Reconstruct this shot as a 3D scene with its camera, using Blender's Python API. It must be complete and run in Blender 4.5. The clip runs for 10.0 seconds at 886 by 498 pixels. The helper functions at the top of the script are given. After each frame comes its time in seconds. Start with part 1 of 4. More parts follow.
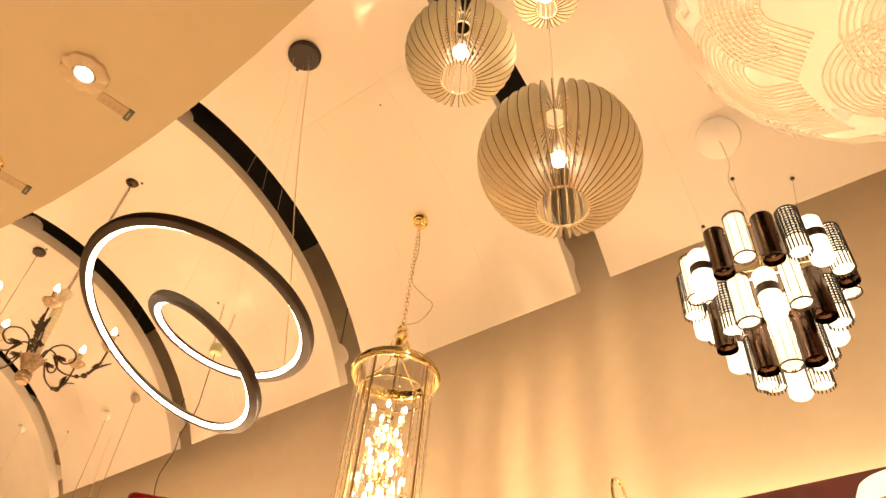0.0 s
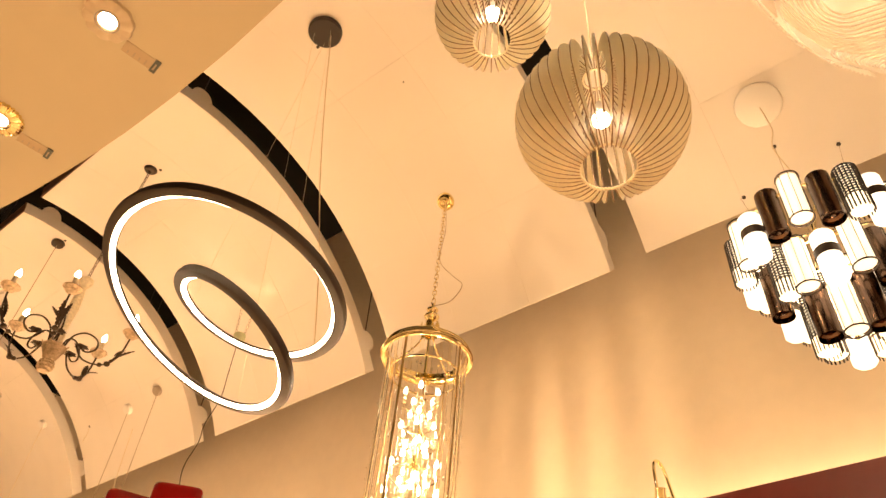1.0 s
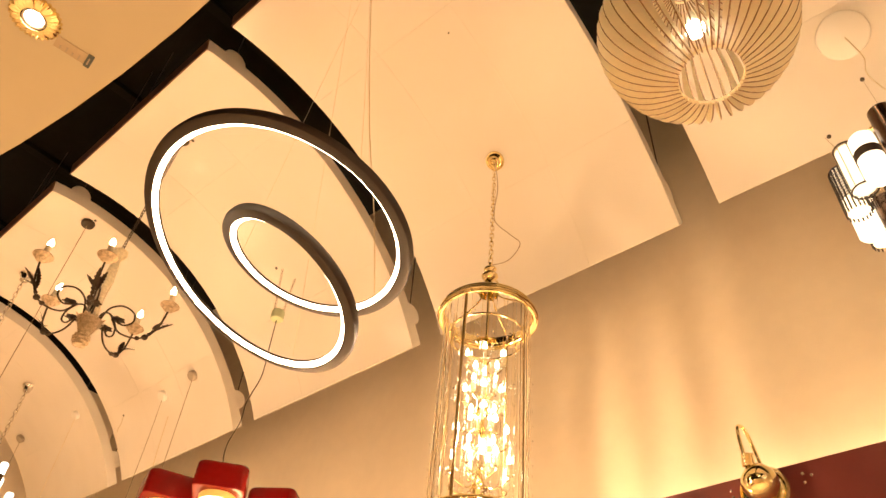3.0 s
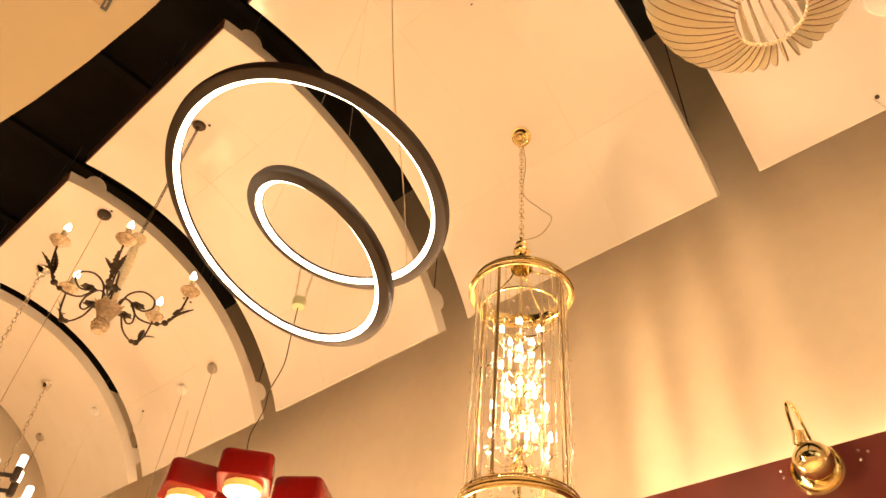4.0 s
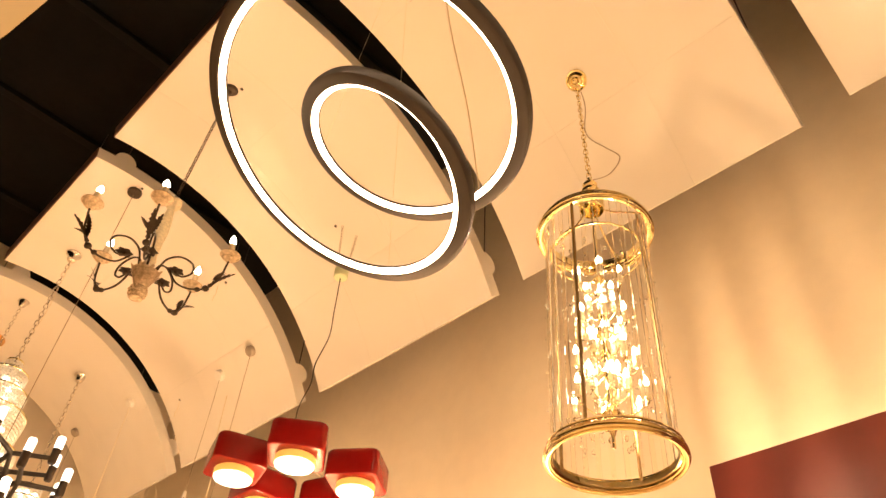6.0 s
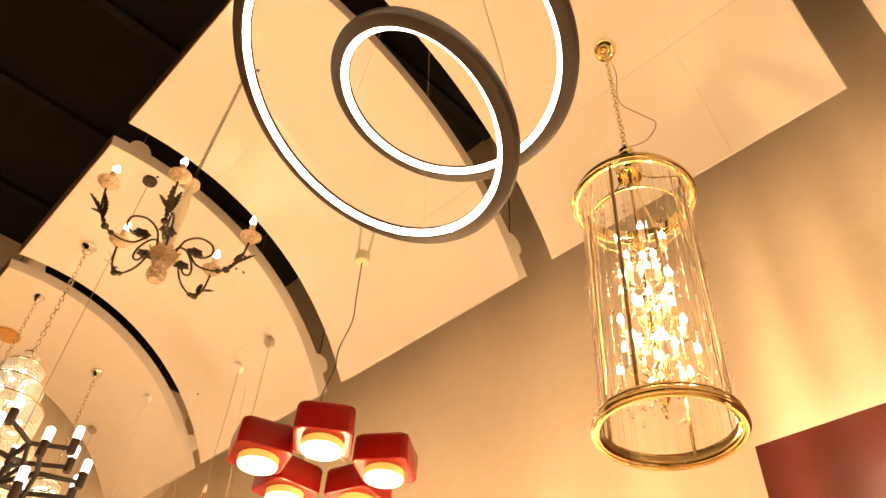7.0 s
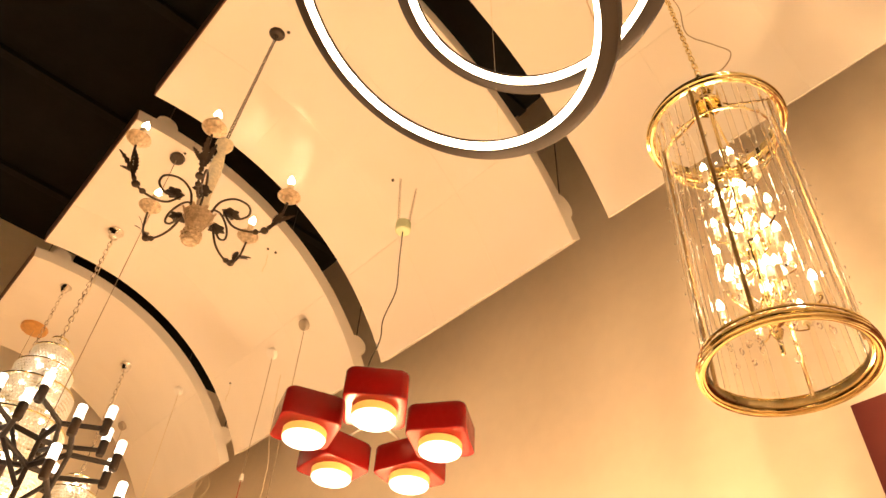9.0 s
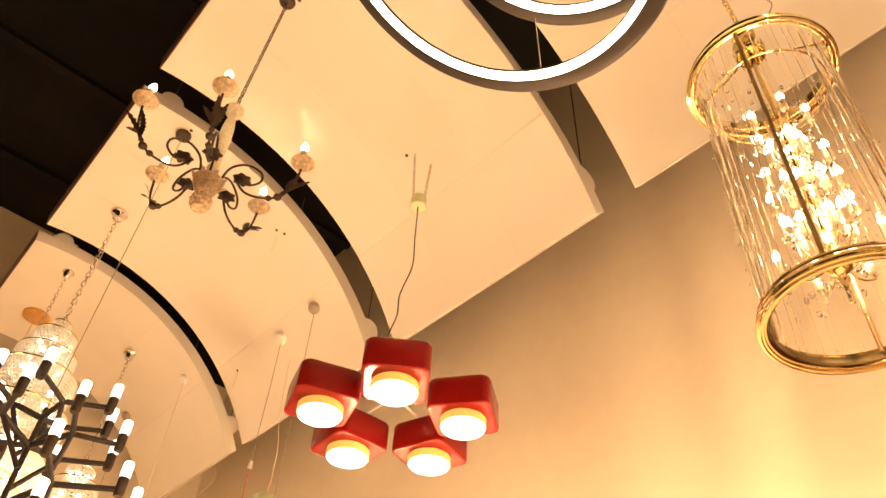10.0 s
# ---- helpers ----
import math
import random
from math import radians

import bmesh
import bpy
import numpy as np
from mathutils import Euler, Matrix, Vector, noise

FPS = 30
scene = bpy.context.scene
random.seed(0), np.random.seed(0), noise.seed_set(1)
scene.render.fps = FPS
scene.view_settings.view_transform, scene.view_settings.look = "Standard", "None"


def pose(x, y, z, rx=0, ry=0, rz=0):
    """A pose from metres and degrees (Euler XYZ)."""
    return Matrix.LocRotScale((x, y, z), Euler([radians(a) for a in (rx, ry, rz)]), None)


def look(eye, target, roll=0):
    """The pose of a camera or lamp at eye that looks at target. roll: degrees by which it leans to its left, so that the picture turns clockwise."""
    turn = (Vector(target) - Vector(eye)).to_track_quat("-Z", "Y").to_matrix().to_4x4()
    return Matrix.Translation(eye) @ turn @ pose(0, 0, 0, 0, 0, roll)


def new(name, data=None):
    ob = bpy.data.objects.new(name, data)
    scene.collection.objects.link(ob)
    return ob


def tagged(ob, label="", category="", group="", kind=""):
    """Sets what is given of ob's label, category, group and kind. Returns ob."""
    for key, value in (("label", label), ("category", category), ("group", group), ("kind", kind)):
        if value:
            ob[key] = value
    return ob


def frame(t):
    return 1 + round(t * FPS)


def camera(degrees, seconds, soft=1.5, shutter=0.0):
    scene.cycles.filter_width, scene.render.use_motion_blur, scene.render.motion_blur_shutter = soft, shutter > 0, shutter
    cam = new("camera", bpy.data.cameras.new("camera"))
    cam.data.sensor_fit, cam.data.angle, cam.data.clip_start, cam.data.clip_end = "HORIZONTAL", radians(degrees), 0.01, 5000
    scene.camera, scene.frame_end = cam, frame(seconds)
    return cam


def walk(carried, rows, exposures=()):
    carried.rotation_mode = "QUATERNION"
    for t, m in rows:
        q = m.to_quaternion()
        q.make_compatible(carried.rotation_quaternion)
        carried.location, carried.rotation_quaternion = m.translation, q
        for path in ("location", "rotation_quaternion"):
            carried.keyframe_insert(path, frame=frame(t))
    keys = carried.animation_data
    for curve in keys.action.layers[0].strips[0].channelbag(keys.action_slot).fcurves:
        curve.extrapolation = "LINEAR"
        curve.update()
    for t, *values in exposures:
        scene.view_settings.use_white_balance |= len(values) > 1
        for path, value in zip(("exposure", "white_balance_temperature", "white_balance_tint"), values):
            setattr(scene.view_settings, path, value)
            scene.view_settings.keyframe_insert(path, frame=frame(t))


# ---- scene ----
cam = camera(63.1, 10.0)
PATH = [
    (0, (0.005, -0.178, 1.887), (-0.931, 0.939, 3.256), 4.7),
    (0.5, (-0.075, -0.14, 1.887), (-1.025, 0.971, 3.252), 4.7),
    (1, (-0.166, -0.102, 1.889), (-1.131, 0.997, 3.253), 4.6),
    (1.5, (-0.251, -0.072, 1.895), (-1.23, 1.018, 3.257), 4.6),
    (2, (-0.338, -0.036, 1.895), (-1.324, 1.047, 3.257), 4.6),
    (2.5, (-0.431, 0.001, 1.893), (-1.423, 1.077, 3.255), 4.6),
    (4, (-0.703, 0.125, 1.889), (-1.729, 1.167, 3.253), 4.4),
    (4.5, (-0.788, 0.161, 1.891), (-1.822, 1.196, 3.255), 4.3),
    (5, (-0.888, 0.204, 1.887), (-1.932, 1.225, 3.253), 4.2),
    (5.5, (-0.984, 0.242, 1.884), (-2.038, 1.251, 3.251), 4.1),
    (7, (-1.262, 0.344, 1.877), (-2.343, 1.32, 3.248), 3.8),
    (7.5, (-1.341, 0.376, 1.877), (-2.431, 1.338, 3.25), 3.9),
    (8, (-1.432, 0.406, 1.878), (-2.531, 1.356, 3.254), 3.9),
    (8.5, (-1.512, 0.432, 1.879), (-2.617, 1.372, 3.256), 3.8),
    (9, (-1.611, 0.465, 1.875), (-2.718, 1.396, 3.257), 3.7),
    (9.5, (-1.712, 0.501, 1.876), (-2.819, 1.43, 3.258), 3.7),
    (10, (-1.822, 0.544, 1.872), (-2.929, 1.469, 3.257), 3.7),
]
walk(cam, [(t, look(eye, target, roll)) for t, eye, target, roll in PATH])

# ---- light and exposure ----
WARM = (1.0, 0.60, 0.295)
DOWN_W = 430
world = bpy.data.worlds.new("world")
scene.world = world
world.use_nodes = True
world.node_tree.nodes["Background"].inputs[0].default_value = (1.0, 0.7, 0.4, 1)
world.node_tree.nodes["Background"].inputs[1].default_value = 0.05


# ---- materials ----
def material(name, colour, rough=0.5, metal=0.0, grain=0.0, scale=20.0, bump=0.0, stain=0.0, spread=0.0, coat=0.0):
    m = bpy.data.materials.new(name)
    m.use_nodes = True
    nt = m.node_tree
    b = nt.nodes["Principled BSDF"]
    b.inputs["Base Color"].default_value = (*colour, 1)
    b.inputs["Roughness"].default_value = rough
    b.inputs["Metallic"].default_value = metal
    b.inputs["Coat Weight"].default_value = coat
    b.inputs["Coat Roughness"].default_value = 0.08
    if grain or stain or spread:
        co = nt.nodes.new("ShaderNodeTexCoord")
        fine = nt.nodes.new("ShaderNodeTexNoise")
        fine.inputs["Scale"].default_value = scale
        fine.inputs["Detail"].default_value = 6
        wide = nt.nodes.new("ShaderNodeTexNoise")
        wide.inputs["Scale"].default_value = scale * 0.08
        wide.inputs["Detail"].default_value = 3
        for n in (fine, wide):
            nt.links.new(co.outputs["Object"], n.inputs["Vector"])
        a = nt.nodes.new("ShaderNodeMapRange")
        a.inputs["From Min"].default_value, a.inputs["From Max"].default_value = 0.3, 0.7
        a.inputs["To Min"].default_value, a.inputs["To Max"].default_value = 1 - grain, 1 + grain * 0.5
        nt.links.new(fine.outputs["Fac"], a.inputs["Value"])
        c = nt.nodes.new("ShaderNodeMapRange")
        c.inputs["From Min"].default_value, c.inputs["From Max"].default_value = 0.35, 0.65
        c.inputs["To Min"].default_value, c.inputs["To Max"].default_value = 1 - stain, 1.0
        nt.links.new(wide.outputs["Fac"], c.inputs["Value"])
        mul = nt.nodes.new("ShaderNodeMath")
        mul.operation = "MULTIPLY"
        nt.links.new(a.outputs[0], mul.inputs[0])
        nt.links.new(c.outputs[0], mul.inputs[1])
        last = mul.outputs[0]
        if spread:
            info = nt.nodes.new("ShaderNodeObjectInfo")
            r = nt.nodes.new("ShaderNodeMapRange")
            r.inputs["To Min"].default_value, r.inputs["To Max"].default_value = 1 - spread, 1.0
            nt.links.new(info.outputs["Random"], r.inputs["Value"])
            m2 = nt.nodes.new("ShaderNodeMath")
            m2.operation = "MULTIPLY"
            nt.links.new(last, m2.inputs[0])
            nt.links.new(r.outputs[0], m2.inputs[1])
            last = m2.outputs[0]
        vm = nt.nodes.new("ShaderNodeVectorMath")
        vm.operation = "SCALE"
        vm.inputs[0].default_value = colour
        nt.links.new(last, vm.inputs["Scale"])
        nt.links.new(vm.outputs[0], b.inputs["Base Color"])
        rr = nt.nodes.new("ShaderNodeMapRange")
        rr.inputs["To Min"].default_value, rr.inputs["To Max"].default_value = max(0.03, rough - 0.08), min(1, rough + 0.08)
        nt.links.new(fine.outputs["Fac"], rr.inputs["Value"])
        nt.links.new(rr.outputs[0], b.inputs["Roughness"])
        if bump:
            bp = nt.nodes.new("ShaderNodeBump")
            bp.inputs["Strength"].default_value = bump
            bp.inputs["Distance"].default_value = 0.004
            nt.links.new(fine.outputs["Fac"], bp.inputs["Height"])
            nt.links.new(bp.outputs[0], b.inputs["Normal"])
    return m


def glowing(name, colour, strength, base=(0.8, 0.8, 0.8)):
    m = material(name, base, 0.4)
    b = m.node_tree.nodes["Principled BSDF"]
    b.inputs["Emission Color"].default_value = (*colour, 1)
    b.inputs["Emission Strength"].default_value = strength
    return m


def glass(name, colour=(1, 1, 1), rough=0.02, ior=1.45):
    m = material(name, colour, rough)
    b = m.node_tree.nodes["Principled BSDF"]
    b.inputs["Transmission Weight"].default_value = 1.0
    b.inputs["IOR"].default_value = ior
    return m


M_PANEL = material("panel_paint", (0.82, 0.78, 0.72), 0.32, grain=0.012, scale=2.6, stain=0.004, coat=0.55)
# slow waves in the gloss coat, which break up what it mirrors
nt = M_PANEL.node_tree
nt.nodes["Principled BSDF"].inputs["Coat Roughness"].default_value = 0.14
wave, wave_bump, wave_co = nt.nodes.new("ShaderNodeTexNoise"), nt.nodes.new("ShaderNodeBump"), nt.nodes.new("ShaderNodeTexCoord")
wave.inputs["Scale"].default_value, wave.inputs["Detail"].default_value = 1.5, 2.0
wave_bump.inputs["Strength"].default_value, wave_bump.inputs["Distance"].default_value = 1.0, 0.085
nt.links.new(wave_co.outputs["Object"], wave.inputs["Vector"])
nt.links.new(wave.outputs["Fac"], wave_bump.inputs["Height"])
nt.links.new(wave_bump.outputs[0], nt.nodes["Principled BSDF"].inputs["Coat Normal"])
M_CEIL = material("ceiling_paint", (0.41, 0.38, 0.28), 0.6, grain=0.02, scale=14, bump=0.04, stain=0.04)
M_BLACK = material("black_void_paint", (0.0115, 0.0102, 0.0095), 0.8, grain=0.3, scale=8, stain=0.3)
M_WALL = material("wall_paint", (0.86, 0.765, 0.625), 0.6, grain=0.03, scale=10, bump=0.05, stain=0.06)
M_EDGE = material("dark_brown_edge", (0.16, 0.085, 0.05), 0.6, grain=0.3, scale=12)
M_ROD = material("dull_steel_rod", (0.10, 0.09, 0.08), 0.5, 0.5)
M_JOIST = material("black_joist", (0.0115, 0.0102, 0.0095), 0.7, grain=0.3, scale=6)
for m in (M_BLACK, M_JOIST):
    m.node_tree.nodes["Principled BSDF"].inputs["Specular IOR Level"].default_value = 0.2
M_FLOOR = material("floor_tile", (0.55, 0.47, 0.37), 0.25, grain=0.08, scale=6, stain=0.1)
M_MAROON = material("maroon_board", (0.15, 0.029, 0.026), 0.35, grain=0.15, scale=5, stain=0.25)
M_BRASS = material("polished_brass", (0.84, 0.72, 0.40), 0.1, 1.0, grain=0.05, scale=30)
M_WARMBRASS = material("amber_brass", (0.58, 0.43, 0.19), 0.14, 1.0, grain=0.1, scale=40)
M_REFLBRASS = material("dark_reflection_brass", (0.22, 0.16, 0.07), 0.3, 1.0, grain=0.15, scale=40)
M_CHROME = material("chrome", (0.72, 0.69, 0.65), 0.13, 1.0)
M_BRONZE = material("dark_bronze", (0.07, 0.052, 0.04), 0.42, 0.7, grain=0.25, scale=40)
M_DARKMETAL = material("brown_black_metal", (0.026, 0.019, 0.015), 0.5, 0.1, grain=0.1, scale=40)
M_WHITEMETAL = material("white_lacquer", (0.8, 0.78, 0.74), 0.35)
M_SLAT = material("white_slat", (0.88, 0.80, 0.61), 0.45, grain=0.02, scale=40)
M_RED = material("red_lacquer", (0.25, 0.008, 0.007), 0.2, grain=0.05, scale=30)
M_RED.node_tree.nodes["Principled BSDF"].inputs["Specular IOR Level"].default_value = 0.3
M_AMBER = glowing("amber_rim", (1.0, 0.55, 0.12), 0.5, (0.8, 0.6, 0.2))
M_WOODCARVE = material("carved_limed_wood", (0.70, 0.56, 0.39), 0.6, grain=0.45, scale=55, bump=0.7, stain=0.2)
M_PALEWOOD = material("carved_pale_wood", (0.88, 0.76, 0.53), 0.6, grain=0.22, scale=70, bump=0.6, stain=0.15)
M_GREEN = material("pale_green_plastic", (0.55, 0.62, 0.40), 0.5)
M_CABLE = material("grey_cable", (0.35, 0.28, 0.2), 0.5)
M_DARKCABLE = material("dark_cable", (0.05, 0.04, 0.03), 0.5)
M_REDCABLE = material("red_cable", (0.5, 0.05, 0.03), 0.5)
M_CLEARCABLE = material("clear_flex", (0.75, 0.66, 0.5), 0.4)
M_CRYSTAL = glass("crystal", (1.0, 0.98, 0.93), 0.02, 1.12)
M_GILT = material("brown_gilt", (0.34, 0.22, 0.08), 0.4, 0.3, grain=0.15, scale=30)
M_SPARK = glass("cut_lead_crystal", (1.0, 0.98, 0.94), 0.02, 1.32)
M_LED = glowing("led_strip", (1.0, 0.70, 0.42), 32.0)
M_BULB = glowing("warm_bulb", (1.0, 0.80, 0.50), 60.0)
M_COVE = glowing("cove_strip", (1.0, 0.70, 0.34), 20.0)
M_DIFF = glowing("opal_diffuser", (1.0, 0.88, 0.68), 3.6)


# ---- building helpers ----
def part(name, bm, mat, parent=None, label="", smooth=True):
    me = bpy.data.meshes.new(name)
    bm.normal_update()
    bm.to_mesh(me)
    bm.free()
    if smooth:
        for f in me.polygons:
            f.use_smooth = True
        me.set_sharp_from_angle(angle=radians(38))
    me.materials.append(mat)
    ob = new(name, me)
    ob.parent = parent
    if label:
        tagged(ob, label)
    return ob


def thing(name, at, label, category, group="", kind=""):
    ob = new(name)
    ob.matrix_basis = at if isinstance(at, Matrix) else Matrix.Translation(at)
    return tagged(ob, label, category, group, kind)


def box(x0, x1, y0, y1, z0, z1, bm=None, bevel=0.0):
    own = bm is None
    bm = bmesh.new() if own else bm
    r = bmesh.ops.create_cube(bm, size=1.0)
    for v in r["verts"]:
        v.co = ((x0 + x1) / 2 + v.co.x * (x1 - x0), (y0 + y1) / 2 + v.co.y * (y1 - y0), (z0 + z1) / 2 + v.co.z * (z1 - z0))
    if bevel:
        edges = {e for v in r["verts"] for e in v.link_edges}
        bmesh.ops.bevel(bm, geom=list(edges), offset=bevel, segments=2, affect="EDGES", profile=0.5)
    return bm


def lathe(profile, n=32, bm=None, m=None):
    """A turned body from (radius, z) pairs."""
    bm = bm or bmesh.new()
    m = m or Matrix()
    rings = []
    for r, z in profile:
        if r < 1e-5:
            rings.append([bm.verts.new(m @ Vector((0, 0, z)))])
        else:
            rings.append([bm.verts.new(m @ Vector((r * math.cos(2 * math.pi * k / n), r * math.sin(2 * math.pi * k / n), z))) for k in range(n)])
    for a, b in zip(rings, rings[1:]):
        if len(a) == 1 and len(b) == 1:
            continue
        for k in range(n):
            k2 = (k + 1) % n
            if len(a) == 1:
                bm.faces.new((a[0], b[k2], b[k]))
            elif len(b) == 1:
                bm.faces.new((a[k], a[k2], b[0]))
            else:
                bm.faces.new((a[k], a[k2], b[k2], b[k]))
    return bm


def frames_along(pts, closed):
    n = len(pts)
    out = []
    up = None
    for i, p in enumerate(pts):
        if closed:
            d = pts[(i + 1) % n] - pts[i - 1]
        else:
            d = pts[min(i + 1, n - 1)] - pts[max(i - 1, 0)]
        d.normalize()
        if up is None:
            up = d.orthogonal().normalized()
        up = (up - d * up.dot(d)).normalized()
        out.append((p, d, up, d.cross(up)))
    return out


def tube(pts, radius, n=8, closed=False, bm=None):
    """A round bar along points; radius may be one number or one per point."""
    bm = bm or bmesh.new()
    pts = [Vector(p) for p in pts]
    rad = radius if isinstance(radius, (list, tuple)) else [radius] * len(pts)
    rings = []
    for (p, d, u, s), r in zip(frames_along(pts, closed), rad):
        rings.append([bm.verts.new(p + (u * math.cos(2 * math.pi * k / n) + s * math.sin(2 * math.pi * k / n)) * r) for k in range(n)])
    pairs = list(zip(rings, rings[1:])) + ([(rings[-1], rings[0])] if closed else [])
    for a, b in pairs:
        for k in range(n):
            bm.faces.new((a[k], a[(k + 1) % n], b[(k + 1) % n], b[k]))
    if not closed:
        bm.faces.new(rings[0][::-1])
        bm.faces.new(rings[-1])
    return bm


def smooth_path(ctrl, per=8, closed=False):
    """Catmull-Rom through control points."""
    c = [Vector(p) for p in ctrl]
    n = len(c)
    out = []
    for i in range(n if closed else n - 1):
        if closed:
            p0, p1, p2, p3 = c[i - 1], c[i], c[(i + 1) % n], c[(i + 2) % n]
        else:
            p0, p1, p2, p3 = c[max(i - 1, 0)], c[i], c[i + 1], c[min(i + 2, n - 1)]
        for k in range(per):
            t = k / per
            out.append(0.5 * (2 * p1 + (p2 - p0) * t + (2 * p0 - 5 * p1 + 4 * p2 - p3) * t * t + (3 * p1 - p0 - 3 * p2 + p3) * t ** 3))
    if not closed:
        out.append(c[-1])
    return out


def chain(a, b, link=0.032, wire=0.0028, width=0.016, bm=None):
    """Oval links, each turned a quarter against the last, from a to b."""
    bm = bm or bmesh.new()
    a, b = Vector(a), Vector(b)
    d = b - a
    step = link * 0.74
    n = max(1, int(d.length / step))
    q = d.to_track_quat("Z", "Y").to_matrix().to_4x4()
    for i in range(n):
        m = Matrix.Translation(a + d * ((i + 0.5) / n)) @ q @ pose(0, 0, 0, 0, 0, 90 * (i % 2) + 8 * math.sin(i * 1.7))
        pts = []
        for k in range(10):
            t = 2 * math.pi * k / 10
            z = math.sin(t) * width / 2 + math.copysign((link - width) / 2, math.sin(t) + 1e-6)
            pts.append(m @ Vector((math.cos(t) * width / 2, 0, z)))
        tube(pts, wire, 5, True, bm)
    return bm


# ---- large structure ----
def plain(name, bm, mat, label, category, kind="structure", smooth=False):
    return tagged(part(name, bm, mat, smooth=smooth), label, category, kind=kind)


plain("floor", box(-9.2, 4.2, -5.2, 3.6, -0.2, 0.0), M_FLOOR, "beige polished tile showroom floor", "floor")
plain("wall_north", box(-9.2, 4.2, 3.4, 3.6, 0.0, 7.28), M_WALL, "beige painted long wall behind the hanging lamps", "wall")
plain("wall_west", box(-9.2, -9.0, -5.0, 3.4, 0.0, 7.28), M_WALL, "beige painted end wall", "wall")
plain("wall_east", box(4.0, 4.2, -5.0, 3.4, 0.0, 7.28), M_WALL, "beige painted wall behind the camera", "wall")
plain("wall_south", box(-9.2, 4.2, -5.2, -5.0, 0.0, 7.28), M_WALL, "beige painted wall on the aisle side", "wall")
plain("ceiling_upper", box(-9.2, 4.2, -5.2, 3.6, 7.28, 7.48), M_BLACK, "matt black upper ceiling void", "ceiling")


def edge_y(x):
    return 0.265 - (x + 1.38) ** 2 / 11.0


def flat_ceiling():
    bm = bmesh.new()
    xs = [-9.0 + 13.0 * i / 60 for i in range(61)]
    rows = []
    for x in xs:
        ye = max(edge_y(x), -1.6)
        rows.append([bm.verts.new(c) for c in ((x, -5.0, 3.38), (x, ye, 3.38), (x, ye, 3.46), (x, -5.0, 3.46))])
    for a, b in zip(rows, rows[1:]):
        for k in range(4):
            bm.faces.new((a[k], b[k], b[(k + 1) % 4], a[(k + 1) % 4]))
    bm.faces.new(rows[0][::-1])
    bm.faces.new(rows[-1])
    bmesh.ops.recalc_face_normals(bm, faces=bm.faces)
    return plain("ceiling_lower", bm, M_CEIL, "flat cream painted lower ceiling with a gently curved edge", "ceiling", smooth=True)


flat_ceiling()

# black fascia closing the void above the lower ceiling's edge
bm = bmesh.new()
rows = []
for i in range(61):
    x = -9.0 + 13.0 * i / 60
    ye = max(edge_y(x), -1.6) - 0.06
    rows.append([bm.verts.new(c) for c in ((x, ye, 3.46), (x, ye - 0.05, 3.46), (x, ye - 0.05, 7.28), (x, ye, 7.28))])
for a, b in zip(rows, rows[1:]):
    for k in range(4):
        bm.faces.new((a[k], b[k], b[(k + 1) % 4], a[(k + 1) % 4]))
bmesh.ops.recalc_face_normals(bm, faces=bm.faces)
plain("trim_fascia", bm, M_BLACK, "black upright boarding above the lower ceiling", "fascia", smooth=True)

# black joists across the void
for i in range(9):
    x = -8.2 + 1.35 * i
    plain("ceiling_joist", box(x, x + 0.09, -1.5, 3.39, 7.22, 7.28, bevel=0.004), M_JOIST, "black painted joist under the upper ceiling", "joist")

# arched ceiling panels
AY, AZ, AR = 1.0516, 3.7332, 1.8258
T0, T1 = radians(99.1), radians(26.1)
THICK = 0.0885


def arch(t, r=AR):
    return AY + r * math.cos(t), AZ + r * math.sin(t)


